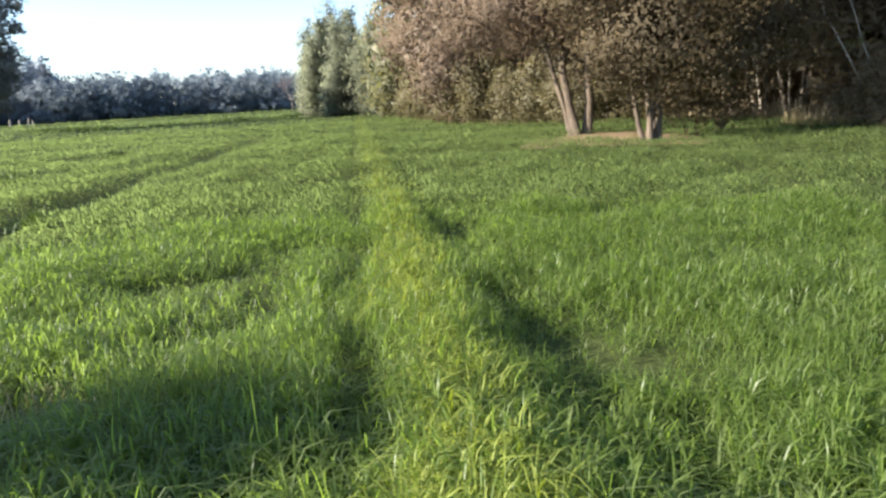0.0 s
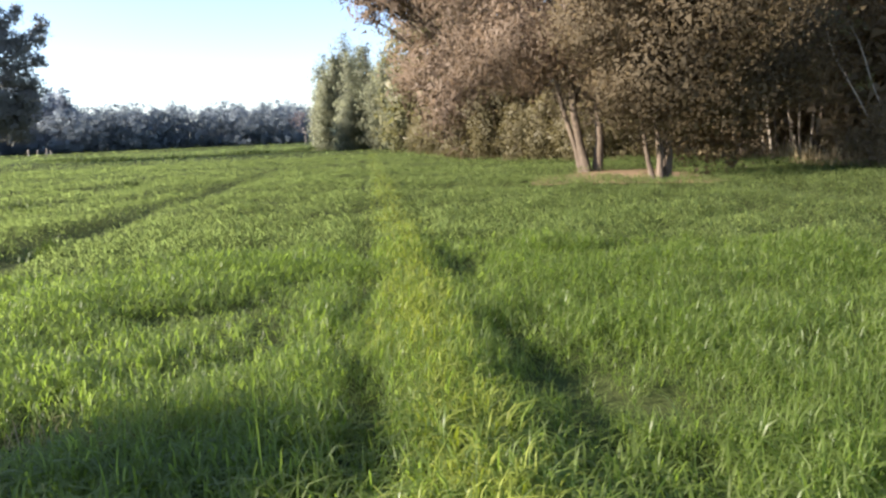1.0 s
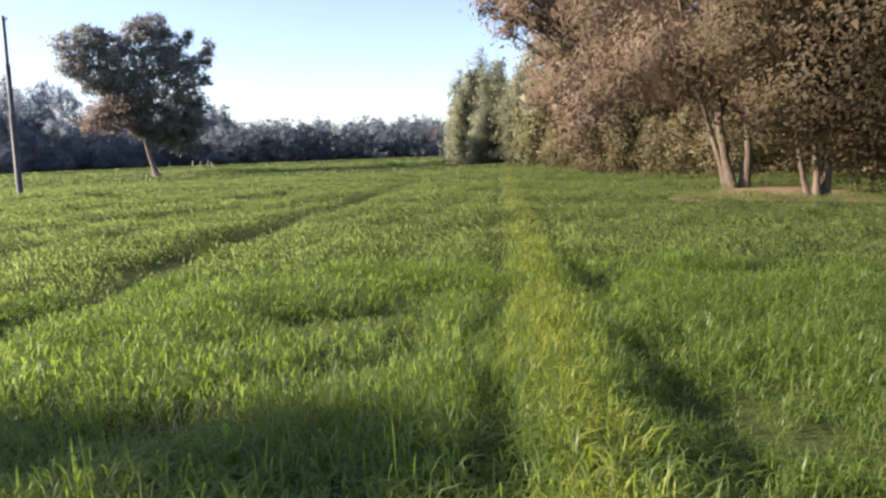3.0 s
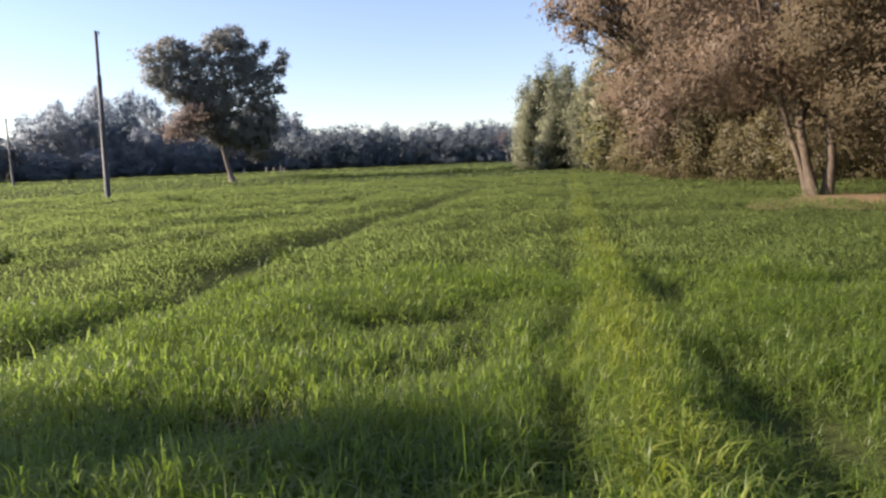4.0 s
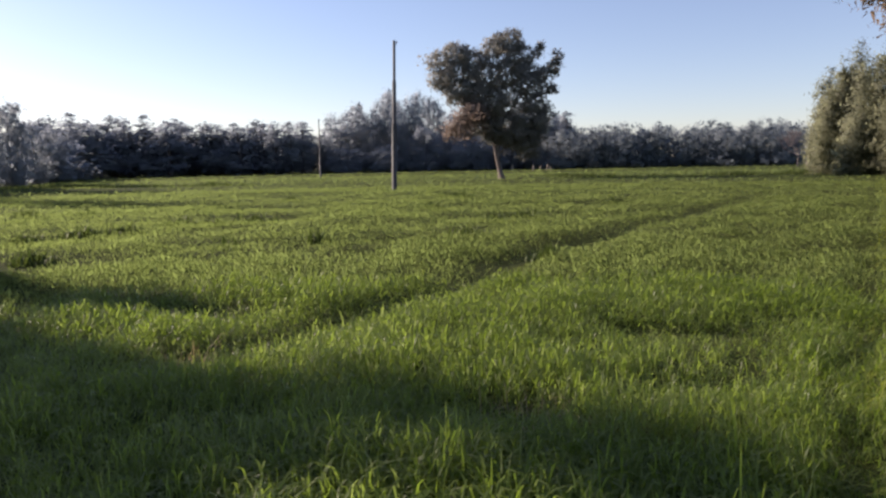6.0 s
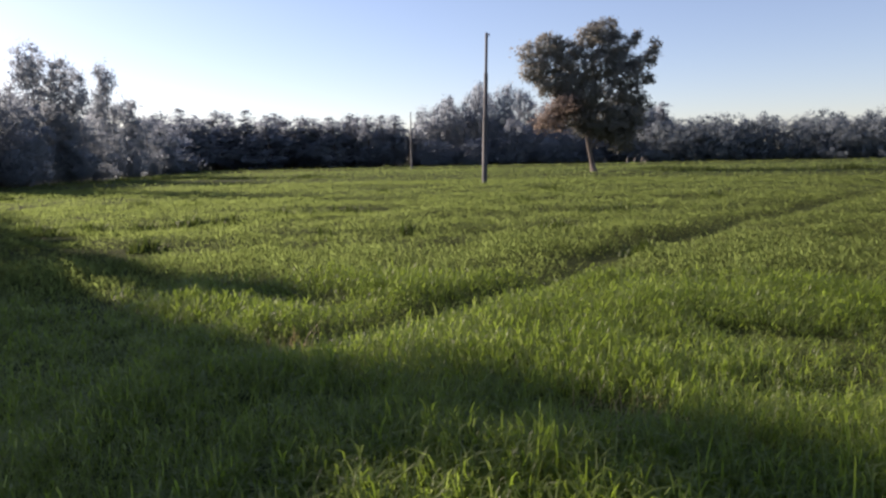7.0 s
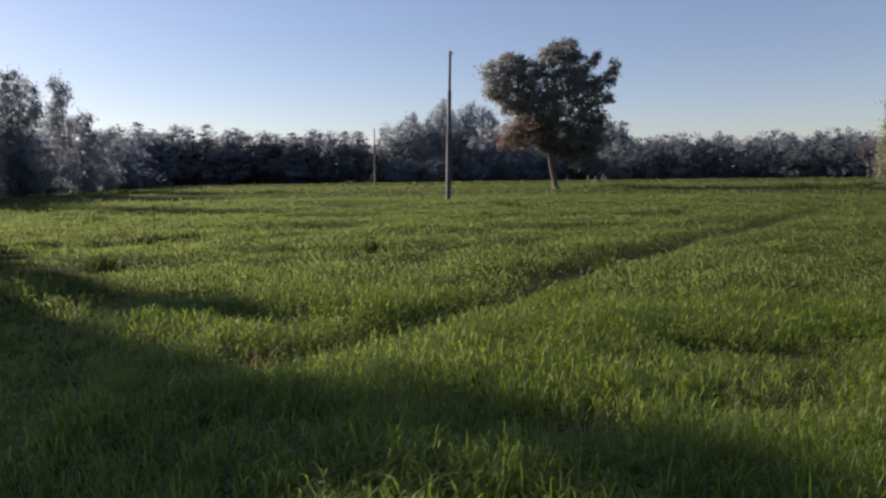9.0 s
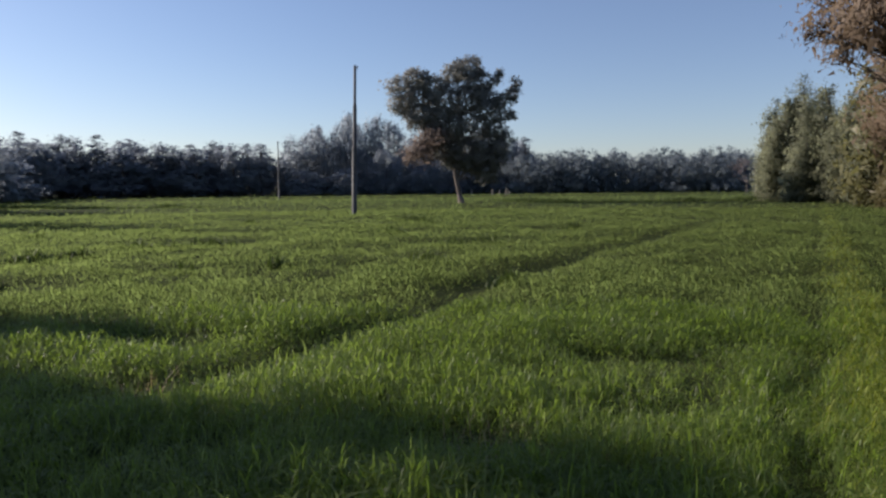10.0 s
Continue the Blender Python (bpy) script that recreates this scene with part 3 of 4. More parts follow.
tree("spreading_tree", 25, (-2.0, 57.5, 0), [(0, 0, 0.3, 0, 8.5, 0.26)],
     lobes_round(R, 12, (0, 0, 5.4), 4.2, 7.4, 2.0) + [(-2.4, -2.0, 1.8, 2.0, 1.8, 1.6)], 700, 18, 0.5, 0.38, GREY_BARK, OLIVE_LEAF,
     "leafy olive-green tree with low boughs at the field edge", twigs=80, hang=0.5, full=True, stray=0.75, narrow=0.5, soft=0.75, single=True)

# pale upright trees at the end of the line
for seed, x, y, h, w in ((31, -7.2, 68.0, 9.4, 3.4), (32, -12.4, 76.0, 12.4, 2.6), (33, -15.3, 78.5, 10.6, 2.2), (34, -4.6, 62.0, 8.0, 3.2), (35, -9.6, 71.0, 11.2, 3.2), (36, -13.6, 75.5, 11.2, 2.2), (37, -10.9, 69.5, 6.4, 2.8)):
    rs = np.random.default_rng(seed)
    up = []
    for _ in range(6):
        a, r, f = rs.uniform(0, 6.28), w * rs.uniform(0.25, 0.7), rs.uniform(0.6, 0.92)
        for g, k in ((0.10, 0.95), (0.28, 1.05), (0.46, 1.0), (0.64, 0.85), (0.80, 0.66), (0.93, 0.4)):
            up.append((r * math.cos(a) * (1 - 0.25 * g), r * math.sin(a) * (1 - 0.25 * g), h * f * g, w * 0.44 * k, w * 0.44 * k, h * 0.10))
    up += [(0, 0, h * g, w * 0.4 * k, w * 0.4 * k, h * 0.09) for g, k in ((0.5, 1.1), (0.68, 0.85), (0.82, 0.6), (0.92, 0.36))]
    tree("upright_tree", seed, (x, y, 0), [(0, 0, 0.1, 0, h * 0.85, 0.2)], up, 780, 40, 0.30, 0.21, GREY_BARK, SILVER_LEAF,
         "tall feathery silver-green tree at the end of the hedge line", twigs=60, hang=-0.8, narrow=0.45, stray=0.7, full=True, soft=0.8, single=True, group="trees at the end of the line")


# slender trees of the wood, in three shapes, then copied
def slender(seed, h, lean, leaf, n):
    rng = np.random.default_rng(seed)
    return tree("slender_tree", seed, (0, 0, 0), [(0, 0, lean * 0.6, 0.2, h, 0.058)],
                lobes_round(rng, 10, (lean * 0.6, 0.1, h * 0.74), 2.4, h * 0.40, 1.3), n, 13, 0.38, 0.31, PALE_BARK, leaf,
                "slender pale-barked tree in the shady wood", twigs=24, hang=0.6, full=True, stray=0.8, soft=0.6, single=True, group="slender trees of the wood")


kinds = [slender(41, 8.5, 0.5, OLIVE_LEAF, 210), slender(42, 9.5, -0.9, UNDER_LEAF, 220), slender(43, 7.5, 0.2, OLIVE_LEAF, 200)]
SPOTS = [(9.2, 37.0), (10.2, 30.3), (11.6, 28.6), (12.5, 27.4), (13.0, 25.4), (19.5, 20.6), (20.5, 16.5), (15.5, 23.5), (8.6, 33.5), (12.0, 34.0), (16.0, 29.5), (18.0, 20.0),
         (18.5, 25.5), (13.8, 38.5), (9.0, 44.5), (17.5, 34.0), (21.5, 29.0), (22.5, 22.0), (21.0, 38.0), (5.5, 50.0), (13.0, 47.0), (26.0, 33.0), (6.8, 39.5), (27.0, 25.0), (17.0, 15.5)]
for k, (x, y) in enumerate(SPOTS):
    m = pose(x, y, 0.05, 0, 0, (k * 137.5) % 360) @ Matrix.Scale(0.88 + 0.3 * ((k * 7) % 10) / 10, 4)
    if k < 3:
        kinds[k].matrix_basis = m
    else:
        copy_thing(kinds[k % 3], m)


# low growth at the foot of the wood
def shrub(seed, r, h, leaf, n, size):
    rng = np.random.default_rng(seed)
    return tree("shrub", seed, (0, 0, 0), [(0.1 * math.cos(a), 0.1 * math.sin(a), r * 0.5 * math.cos(a), r * 0.5 * math.sin(a), h * 0.8, 0.03) for a in (0.3, 1.6, 2.9, 4.2, 5.4)],
                lobes_round(rng, 7, (0, 0, h * 0.5), r * 0.8, h * 0.62, r * 0.45), n, 8, 0.2, size * 1.2, GREY_BARK, leaf,
                "leafy shrub growing low at the foot of the wood", "shrub", twigs=30, group="shrubs of the wood", single=True)


shrubs = [shrub(51, 1.6, 2.2, OLIVE_LEAF, 200, 0.2), shrub(52, 1.3, 1.5, SILVER_LEAF, 160, 0.2), shrub(53, 2.4, 4.2, UNDER_LEAF, 520, 0.21)]
SHRUBS = [(5.2, 35.5), (3.6, 38.5), (6.6, 33.2), (1.6, 46.5), (-0.2, 50.5), (-3.4, 60.5), (-4.6, 64.5), (9.4, 31.5), (17.0, 27.0), (19.5, 31.0), (20.0, 24.0), (16.0, 36.0), (23.5, 26.0),
          (14.5, 31.0), (12.0, 40.0), (18.5, 17.5), (24.0, 31.0), (8.0, 41.0), (25.0, 21.0), (20.0, 35.0), (4.2, 45.0), (28.0, 29.0), (10.5, 45.5), (-9.5, 76.0), (22.0, 18.0), (30.0, 24.0), (29.0, 35.0), (24.0, 38.0), (18.0, 42.0), (28.0, 18.0), (32.0, 30.0), (13.5, 50.0), (14.6, 24.2), (16.6, 22.0), (18.0, 19.0), (12.6, 33.4), (14.8, 38.8), (17.5, 45.6), (16.3, 31.2), (15.2, 34.2), (20.5, 33.0)]
for k, (x, y) in enumerate(SHRUBS):
    m = pose(x, y, 0.05, 0, 0, (k * 97.0) % 360) @ Matrix.Scale(0.85 + 0.5 * ((k * 3) % 10) / 10, 4)
    j = 1 if k in (6, 16, 21) else (2 if k > 7 else 0)
    if k < 3:
        shrubs[k].matrix_basis = m
    else:
        copy_thing(shrubs[j], m)
copy_thing(shrubs[2], pose(12.15, 19.8, 0.02, 0, 0, 40) @ Matrix.Scale(0.42, 4))


hedge = tree("hedge_shrub", 54, (0, 0, 0), [(0.1 * math.cos(a), 0.1 * math.sin(a), 0.9 * math.cos(a), 0.9 * math.sin(a), 1.9, 0.03) for a in (0.3, 1.6, 2.9, 4.2, 5.4)],
             lobes_round(np.random.default_rng(54), 9, (0, 0, 1.25), 1.3, 1.5, 0.75), 760, 13, 0.18, 0.105, PALE_BARK, HEDGE_LEAF,
             "sunlit tan-green shrub in the hedge beside the field", "shrub", twigs=40, group="hedge shrubs", full=True, stray=0.75, narrow=0.5, soft=0.75, single=True)
for k, (x, y) in enumerate([(5.7, 29.8), (4.5, 31.4), (3.1, 32.8), (1.9, 34.4), (0.9, 36.6), (0.0, 39.4), (-0.8, 42.6), (-1.6, 46.6), (-2.4, 51.5), (7.2, 29.0)]):
    m = pose(x, y, 0, 0, 0, k * 101.0) @ Matrix.Diagonal((1.05, 1.05, 0.95 + 0.6 * ((k * 3) % 5) / 5, 1))
    if k == 0:
        hedge.matrix_basis = m
    else:
        copy_thing(hedge, m)


# two thin pale stems leaning out of the wood
tree("leaning_sapling", 55, (12.8, 20.35, 0), [(0, 0, -1.8, 1.05, 4.5, 0.033), (0.06, -0.03, -1.25, 0.75, 4.3, 0.03)],
     [(-1.75, 1.0, 4.4, 0.4, 0.4, 0.3), (-1.2, 0.7, 4.2, 0.4, 0.4, 0.3), (-0.8, 0.5, 2.4, 0.3, 0.3, 0.25)], 26, 10, 0.16, 0.15, THIN_BARK, OLIVE_LEAF,
     "two thin pale bare stems leaning out of the wood", "sapling", twigs=10, limbs=False)


def brush_pile(place, seed, r):
    """A heap of dry cut branches."""
    rng = np.random.default_rng(seed)
    root = new("brush_pile")
    root.location = place
    for _ in range(34):
        a, q = rng.uniform(0, 6.28), rng.normal(0, r * 0.4, 2)
        d = np.array([math.cos(a), math.sin(a), rng.normal(0, 0.22)]) * rng.uniform(0.5, 1.2)
        c = np.array([q[0], q[1], max(0.12 + abs(d[2]) * 0.5, rng.uniform(0.05, 0.55) * (1 - np.hypot(*q) / r * 0.5))])
        v, t = limb(rng, c - d * 0.5, c + d * 0.5, rng.uniform(0.008, 0.018), 0.004, 5, 0.12, 0, 5)
        part("branch", tri_mesh("branch", v, t, STRAW), root)
    return tagged(root, "heap of dry pale branches at the edge of the wood", "brush pile", "brush piles")


brush_pile((9.6, 33.0, 0.05), 56, 1.3)
brush_pile((12.6, 31.0, 0.05), 57, 1.0)
brush_pile((13.4, 22.8, 0.05), 58, 0.9)


def dry_grass():
    """Bleached tall grass along the foot of the wood."""
    rng = np.random.default_rng(59)
    y = rng.uniform(17, 64, 9000)
    x = wood_x(y) + 0.2 + np.abs(rng.normal(0, 0.8, 9000)) + 0.4 * np.sin(1.3 * y)
    ok = rng.random(9000) < 0.15 + 1.3 * np.clip(vnoise(x, y, 2.5) - 0.3, 0, 1)
    x, y = x[ok], y[ok]
    n = len(x)
    v, t = blades(x, y, 0.55 * np.exp(rng.normal(0, 0.4, n)), 0.028 * rng.uniform(0.6, 1.4, n), np.clip(rng.normal(0.45, 0.3, n), 0.05, 1.2), [(0, 0.9), (0.55, 1.0), (1, 0)], rng)
    return tagged(new("dry_grass", tri_mesh("dry_grass", v, t, HAY)), "bleached straw-coloured grass along the foot of the wood", "grass", kind="stuff")


dry_grass()


def weed_strip(line, count, tall, seed):
    """Ragged strip of dark weeds on a low field boundary."""
    rng = np.random.default_rng(seed)
    p = np.array(line, float)
    d = np.concatenate([[0], np.cumsum(np.linalg.norm(np.diff(p, axis=0), axis=1))])
    u = rng.random(count) * d[-1]
    x, y = np.interp(u, d, p[:, 0]) + rng.normal(0, 0.35, count), np.interp(u, d, p[:, 1]) + rng.normal(0, 0.45, count)
    h = np.clip(vnoise(u, 0 * u, 3.5) + 0.5 * vnoise(u, 0 * u, 0.9) - 0.35, 0, 1) * np.clip(np.minimum(u, d[-1] - u) / 6, 0, 1)
    ok = h > 0.06
    x, y, h = x[ok], y[ok], h[ok]
    n = len(x)
    v, t = blades(x, y, tall * (0.45 + 0.9 * h) * np.exp(rng.normal(0, 0.22, n)), 0.06 * rng.uniform(0.6, 1.4, n), np.clip(rng.normal(0.4, 0.25, n), 0.05, 1.0), [(0, 0.9), (0.55, 1.0), (1, 0)], rng)
    return tagged(new("weed_strip", tri_mesh("weed_strip", v, t, WEED_AND_SHADE)), "ragged strip of dark green weeds on a low field boundary", "weeds", kind="stuff")


weed_strip([(-46.5, 72.0), (-38.0, 66.5), (-33.0, 65.5), (-28.0, 67.0), (-22.8, 70.5), (-18.0, 76.0), (-13.4, 83.5)], 9000, 0.42, 161)
weed_strip([(-86.0, 24.5), (-72.7, 29.6), (-63.4, 35.0), (-56.0, 39.0)], 5000, 0.36, 162)


def shade_tuft(x0, y0, half, deg, seed):
    """Low tuft of dark blades, standing out of the crop to draw a short shadow."""
    rng = np.random.default_rng(seed)
    n = int(50 + 320 * half)
    u, w = rng.normal(0, half * 0.8 + 0.1, n), rng.normal(0, 0.16, n)
    c, q = math.cos(radians(deg)), math.sin(radians(deg))
    x, y = x0 + u * c - w * q, y0 + u * q + w * c
    return blades(x, y, 0.38 * np.exp(-0.35 * (u / half) ** 2) * np.exp(rng.normal(0, 0.15, n)), 0.036 * rng.uniform(0.6, 1.4, n), np.clip(rng.normal(0.5, 0.25, n), 0.05, 1.1), [(0, 0.9), (0.55, 1.0), (1, 0)], rng)


# dark blades added where short shadows lie behind ridges in the crop
PATCHES = [(-38.3, 5.9, 1.0, 35), (-27.7, 8.6, 0.4, 37), (-27.3, 10.4, 0.4, 36), (-17.5, 4.2, 0.4, 42), (-17.4, 5.3, 0.2, 41), (-17.5, 6.6, 0.5, 40), (-17.2, 7.5, 0.3, 41), (-18.5, 9.7, 0.4, 39), (-18.0, 10.4, 0.2, 39), (-18.0, 11.8, 0.6, 39), (-12.6, 7.5, 0.1, 42), (-11.5, 9.0, 0.2, 42), (-27.3, 20.2, 0.2, 32), (-13.5, 4.1, 0.2, 43), (-18.4, 3.2, 0.4, 42), (-16.6, 18.6, 0.5, -13), (-11.4, 15.2, 0.3, -10), (-11.3, 16.9, 0.6, -12), (-9.4, 11.6, 0.4, -6), (-12.2, 24.4, 0.2, -19), (-21.5, 25.8, 1.4, -18), (-6.2, 9.6, 0.2, -4)]
v, t = join([shade_tuft(*q, 200 + k) for k, q in enumerate(PATCHES)])
tagged(new("field_shade_tufts", tri_mesh("field_shade_tufts", v, t, WEED_AND_SHADE)), "dark blades standing in for short shadows in the wheat", "weeds", kind="stuff")


def dry_tuft(x0, y0, seed):
    """Bleached, broken blades round a bare spot."""
    rng = np.random.default_rng(seed)
    n = 70
    x, y = x0 + rng.normal(0, 0.13, n), y0 + rng.normal(0, 0.13, n)
    return blades(x, y, 0.26 * np.exp(rng.normal(0, 0.3, n)), 0.006 * rng.uniform(0.7, 1.3, n), np.clip(rng.normal(0.8, 0.4, n), 0.1, 1.6), [(0, 0.8), (0.4, 1.0), (0.75, 0.7), (1, 0)], rng)


v, t = join([dry_tuft(-2.31, 3.16, 240), dry_tuft(-5.24, 2.59, 241)])
tagged(new("dry_tuft", tri_mesh("dry_tuft", v, t, HAY)), "bleached straw-coloured blades round a bare spot in the wheat", "grass", kind="stuff")


# thin pale trunks that catch light in the shade of the wood: foot, lean over two metres, height
def thin_tree(k, x, y, lean_x, lean_y, h):
    tx, ty = lean_x * h / 2, lean_y * h / 2
    return tree("thin_tree", 170 + k, (x, y, 0), [(0, 0, tx, ty, h, 0.05 + 0.006 * (k % 4))],
                [(tx * 0.9, ty * 0.9, h * 0.9, 0.8, 0.8, 0.6), (tx * 0.7 + 0.5, ty * 0.7, h * 0.74, 0.6, 0.6, 0.5), (tx * 0.8 - 0.5, ty * 0.8 + 0.3, h * 0.8, 0.6, 0.6, 0.5)], 50, 10, 0.25, 0.22, THIN_BARK, DARK_LEAF,
                "thin pale-barked tree standing among the darker wood", twigs=9, group="thin trees of the wood")


for k, q in enumerate([(9.84, 40.3, -0.6, 0.1, 5.5), (10.3, 39.3, 0.15, 0, 5.0), (12.4, 37.1, -0.05, 0, 5.5), (12.55, 36.9, 0.03, 0, 6.0), (13.05, 32.0, -0.42, 0.15, 5.5), (13.35, 30.3, -0.3, 0.1, 4.5), (13.5, 30.0, -0.15, 0.1, 4.2),
                       (14.75, 30.2, -0.5, 0.2, 4.5), (13.8, 28.5, -0.27, 0.1, 5.2), (13.9, 28.3, -0.12, 0.1, 4.8), (14.1, 27.9, 0.05, 0, 4.4), (15.2, 25.6, -0.3, 0.1, 5.0), (16.0, 24.0, -0.4, 0.1, 5.5)]):
    thin_tree(k, *q)


# ---------------------------------------------------------------- lone tree in the field
# lobes of the crown: across, along, height, and the three radii
SUNNY_BOUGHS = [(-4.7, 0.1, 11.2, 1.5, 1.6, 1.3), (-4.4, 0.3, 9.3, 1.9, 2.0, 1.5), (-6.4, 0.0, 10.6, 1.4, 1.6, 1.2), (-6.7, 0.2, 12.5, 1.3, 1.4, 1.1), (-4.8, 0.1, 13.2, 1.5, 1.5, 1.2), (-3.0, 0.4, 12.4, 1.5, 1.6, 1.4), (-3.0, 0.3, 7.4, 1.4, 1.4, 1.1), (-2.6, 0.2, 9.2, 1.8, 1.8, 1.5)]
TOP_BOUGHS = [(-1.6, 0.0, 10.8, 2.0, 2.2, 1.9), (-0.7, 0.2, 13.9, 1.4, 1.5, 1.3), (0.9, 0.0, 14.4, 1.5, 1.5, 1.4), (1.7, 0.0, 12.6, 1.5, 1.6, 1.6), (0.6, 0.0, 11.0, 2.0, 1.9, 1.7), (1.2, 0.3, 7.8, 2.1, 2.0, 1.7), (-1.4, -0.3, 8.0, 2.0, 2.0, 1.6), (2.6, 0.0, 11.2, 1.2, 1.2, 1.2)]
THIN_BOUGHS = [(2.9, -0.2, 9.7, 1.7, 1.7, 1.5), (4.3, 0.1, 10.9, 0.9, 1.0, 0.9), (5.5, 0.0, 11.6, 0.7, 0.8, 0.9), (5.9, 0.0, 12.6, 0.5, 0.5, 0.6), (3.5, 0.0, 12.9, 0.7, 0.7, 0.6), (4.2, 0.0, 13.7, 0.4, 0.4, 0.4), (3.6, 0.0, 7.9, 1.4, 1.5, 1.3), (5.2, 0.1, 9.4, 0.6, 0.7, 0.6), (4.6, 0.0, 7.0, 0.9, 0.9, 0.8)]
LOW_BOUGHS = [(0.4, 0.2, 5.6, 1.8, 1.8, 1.4), (2.4, 0.1, 5.8, 1.4, 1.5, 1.2), (0.3, 0.2, 4.5, 1.5, 1.5, 1.0), (2.6, 0.0, 4.7, 1.5, 1.4, 1.0), (-1.7, 0.1, 5.6, 1.5, 1.5, 1.1), (4.0, 0.0, 5.9, 1.2, 1.2, 1.0), (1.4, 0.0, 4.2, 1.7, 1.5, 1.1), (3.7, 0.0, 4.4, 1.4, 1.3, 1.2), (-0.9, 0.1, 4.6, 1.4, 1.4, 1.0), (2.6, 0.0, 3.2, 1.4, 1.3, 1.0)]


def turned(lobes, az):
    """Lobes given across the line of sight, turned to face back along the azimuth az."""
    c, s = math.cos(radians(az)), math.sin(radians(az))
    return [(x * c - y * s, x * s + y * c, *rest) for x, y, *rest in lobes]


lone = tree("lone_tree", 61, (-42.4, 59.3, 0), [(0, 0, -1.6, -1.0, 9.5, 0.27)], turned(SUNNY_BOUGHS + TOP_BOUGHS + THIN_BOUGHS + LOW_BOUGHS, 35), 3300, 15, 0.2, 0.23, GREY_BARK, HAZED_GREY_LEAF,
            "large solitary grey-green tree with a leaning trunk in the wheat", twigs=160, hang=0.0, narrow=0.6, full=True, soft=0.8, stray=0.8, inner=0.55, single=True)
v, t, ways = crown(np.random.default_rng(62), turned([(-4.3, -1.2, 5.4, 1.6, 1.5, 1.1), (-3.0, -1.6, 6.8, 1.6, 1.3, 1.0)], 35), 150, 22, 0.42, 0.28, full=True, soft=0.7, stray=0.7)[0]
part("dead_bough", tri_mesh("dead_bough", v, t, RUST_LEAF, normals=ways), lone, "bough of rust-brown withered leaves")


# ---------------------------------------------------------------- poles
def pole(place, height, lean_x, lean_y, label):
    root = new("utility_pole")
    root.location = place
    cuts = [(0.0, 0.46, 0.16), (0.46, 0.74, 0.125), (0.74, 1.0, 0.088)]
    for a, b, r in cuts:
        z0, z1 = (a * height - (0.3 if a == 0 else 0), b * height)
        zs = np.array([z0, z1 - 0.10, z1 - 0.02, z1])
        p = np.stack([lean_x * zs / height, lean_y * zs / height, zs], 1)
        v, t = tube(p, [r, r * 0.985, r * 0.93, r * 0.85], 14)
        part("shaft", tri_mesh("shaft", v, t, STEEL, True), root)
    for z, s in ((height - 0.25, 0.6),):
        x, y = lean_x * z / height, lean_y * z / height
        v, t = tube([(x, y, z), (x + 0.20 * s, y + 0.14 * s, z), (x + 0.22 * s, y + 0.155 * s, z + 0.10)], [0.018, 0.018, 0.014], 6)
        b = part("bracket", tri_mesh("bracket", v, t, STEEL, True), root)
        zs = np.array([0.07, 0.10, 0.13, 0.16, 0.19, 0.21])
        v, t = tube(np.stack([np.full(6, x + 0.22 * s), np.full(6, y + 0.155 * s), z + zs], 1), [0.03, 0.05, 0.032, 0.046, 0.03, 0.018], 10)
        part("insulator", tri_mesh("insulator", v, t, CERAMIC, True), b)
    return tagged(root, label, "utility pole", "line of poles")


pole((-30.3, 30.5, 0), 9.35, 0.10, 0.24, "tall stepped steel utility pole standing in the wheat")
pole((-89.0, 72.8, 0), 9.6, -0.05, 0.1, "distant steel utility pole standing in the wheat")
pole((-180.0, 144.0, 0), 9.6, 0.0, 0.0, "far steel utility pole in a gap of the woods")


def field_post(place, h):
    """Pale weathered post with a sloped top."""
    rng = np.random.default_rng(int(h * 1000))
    v, t = tube([(0, 0, -0.2), (0.01, 0, h * 0.5), (0.02, 0.01, h * 0.94), (0.03, 0.01, h)], [0.13, 0.125, 0.11, 0.07], 8)
    ob = new("field_post", tri_mesh("field_post", v, t, THIN_BARK, True))
    ob.location = place
    ob.rotation_euler = (rng.normal(0, 0.05), rng.normal(0, 0.05), 0)
    return tagged(ob, "short pale weathered post at the far edge of the field", "post", "posts at the far edge")


# ---------------------------------------------------------------- distant woods
def far_tree(seed, h, w, style, leaf, n, size, label, group, inner=0.6):
    rng = np.random.default_rng(seed)
    if style == "spire":
        lobes = [(0, 0, h * 0.42, w * 0.52, w * 0.52, h * 0.42), (0, 0, h * 0.76, w * 0.27, w * 0.27, h * 0.27)]
        for k in range(5):
            a, f = k * 1.257 + rng.uniform(-0.4, 0.4), rng.uniform(0.12, 0.55)
            lobes.append((w * 0.4 * math.cos(a), w * 0.4 * math.sin(a), h * f, w * 0.3, w * 0.3, h * rng.uniform(0.12, 0.24)))
    else:
        lobes = lobes_round(rng, 11, (0, 0, h * 0.50), w * 0.72, h * 0.60, w * 0.42) + [(w * 0.3, 0, h * 0.16, w * 0.6, w * 0.6, h * 0.15), (-w * 0.35, w * 0.2, h * 0.14, w * 0.6, w * 0.5, h * 0.13)]
    return tree("distant_tree", seed, (0, 0, 0), [(0, 0, 0.1, 0, h * 0.85, h * 0.016)], lobes, n, 22, 0.1 + w * 0.055, size, GREY_BARK, leaf, label, twigs=12, group=group, hang=-0.3, narrow=0.8, limbs=False, full=True, soft=0.93, stray=0.6, inner=inner, single=True)


def at_az(az, dist):
    return -dist * math.sin(radians(az)), dist * math.cos(radians(az))


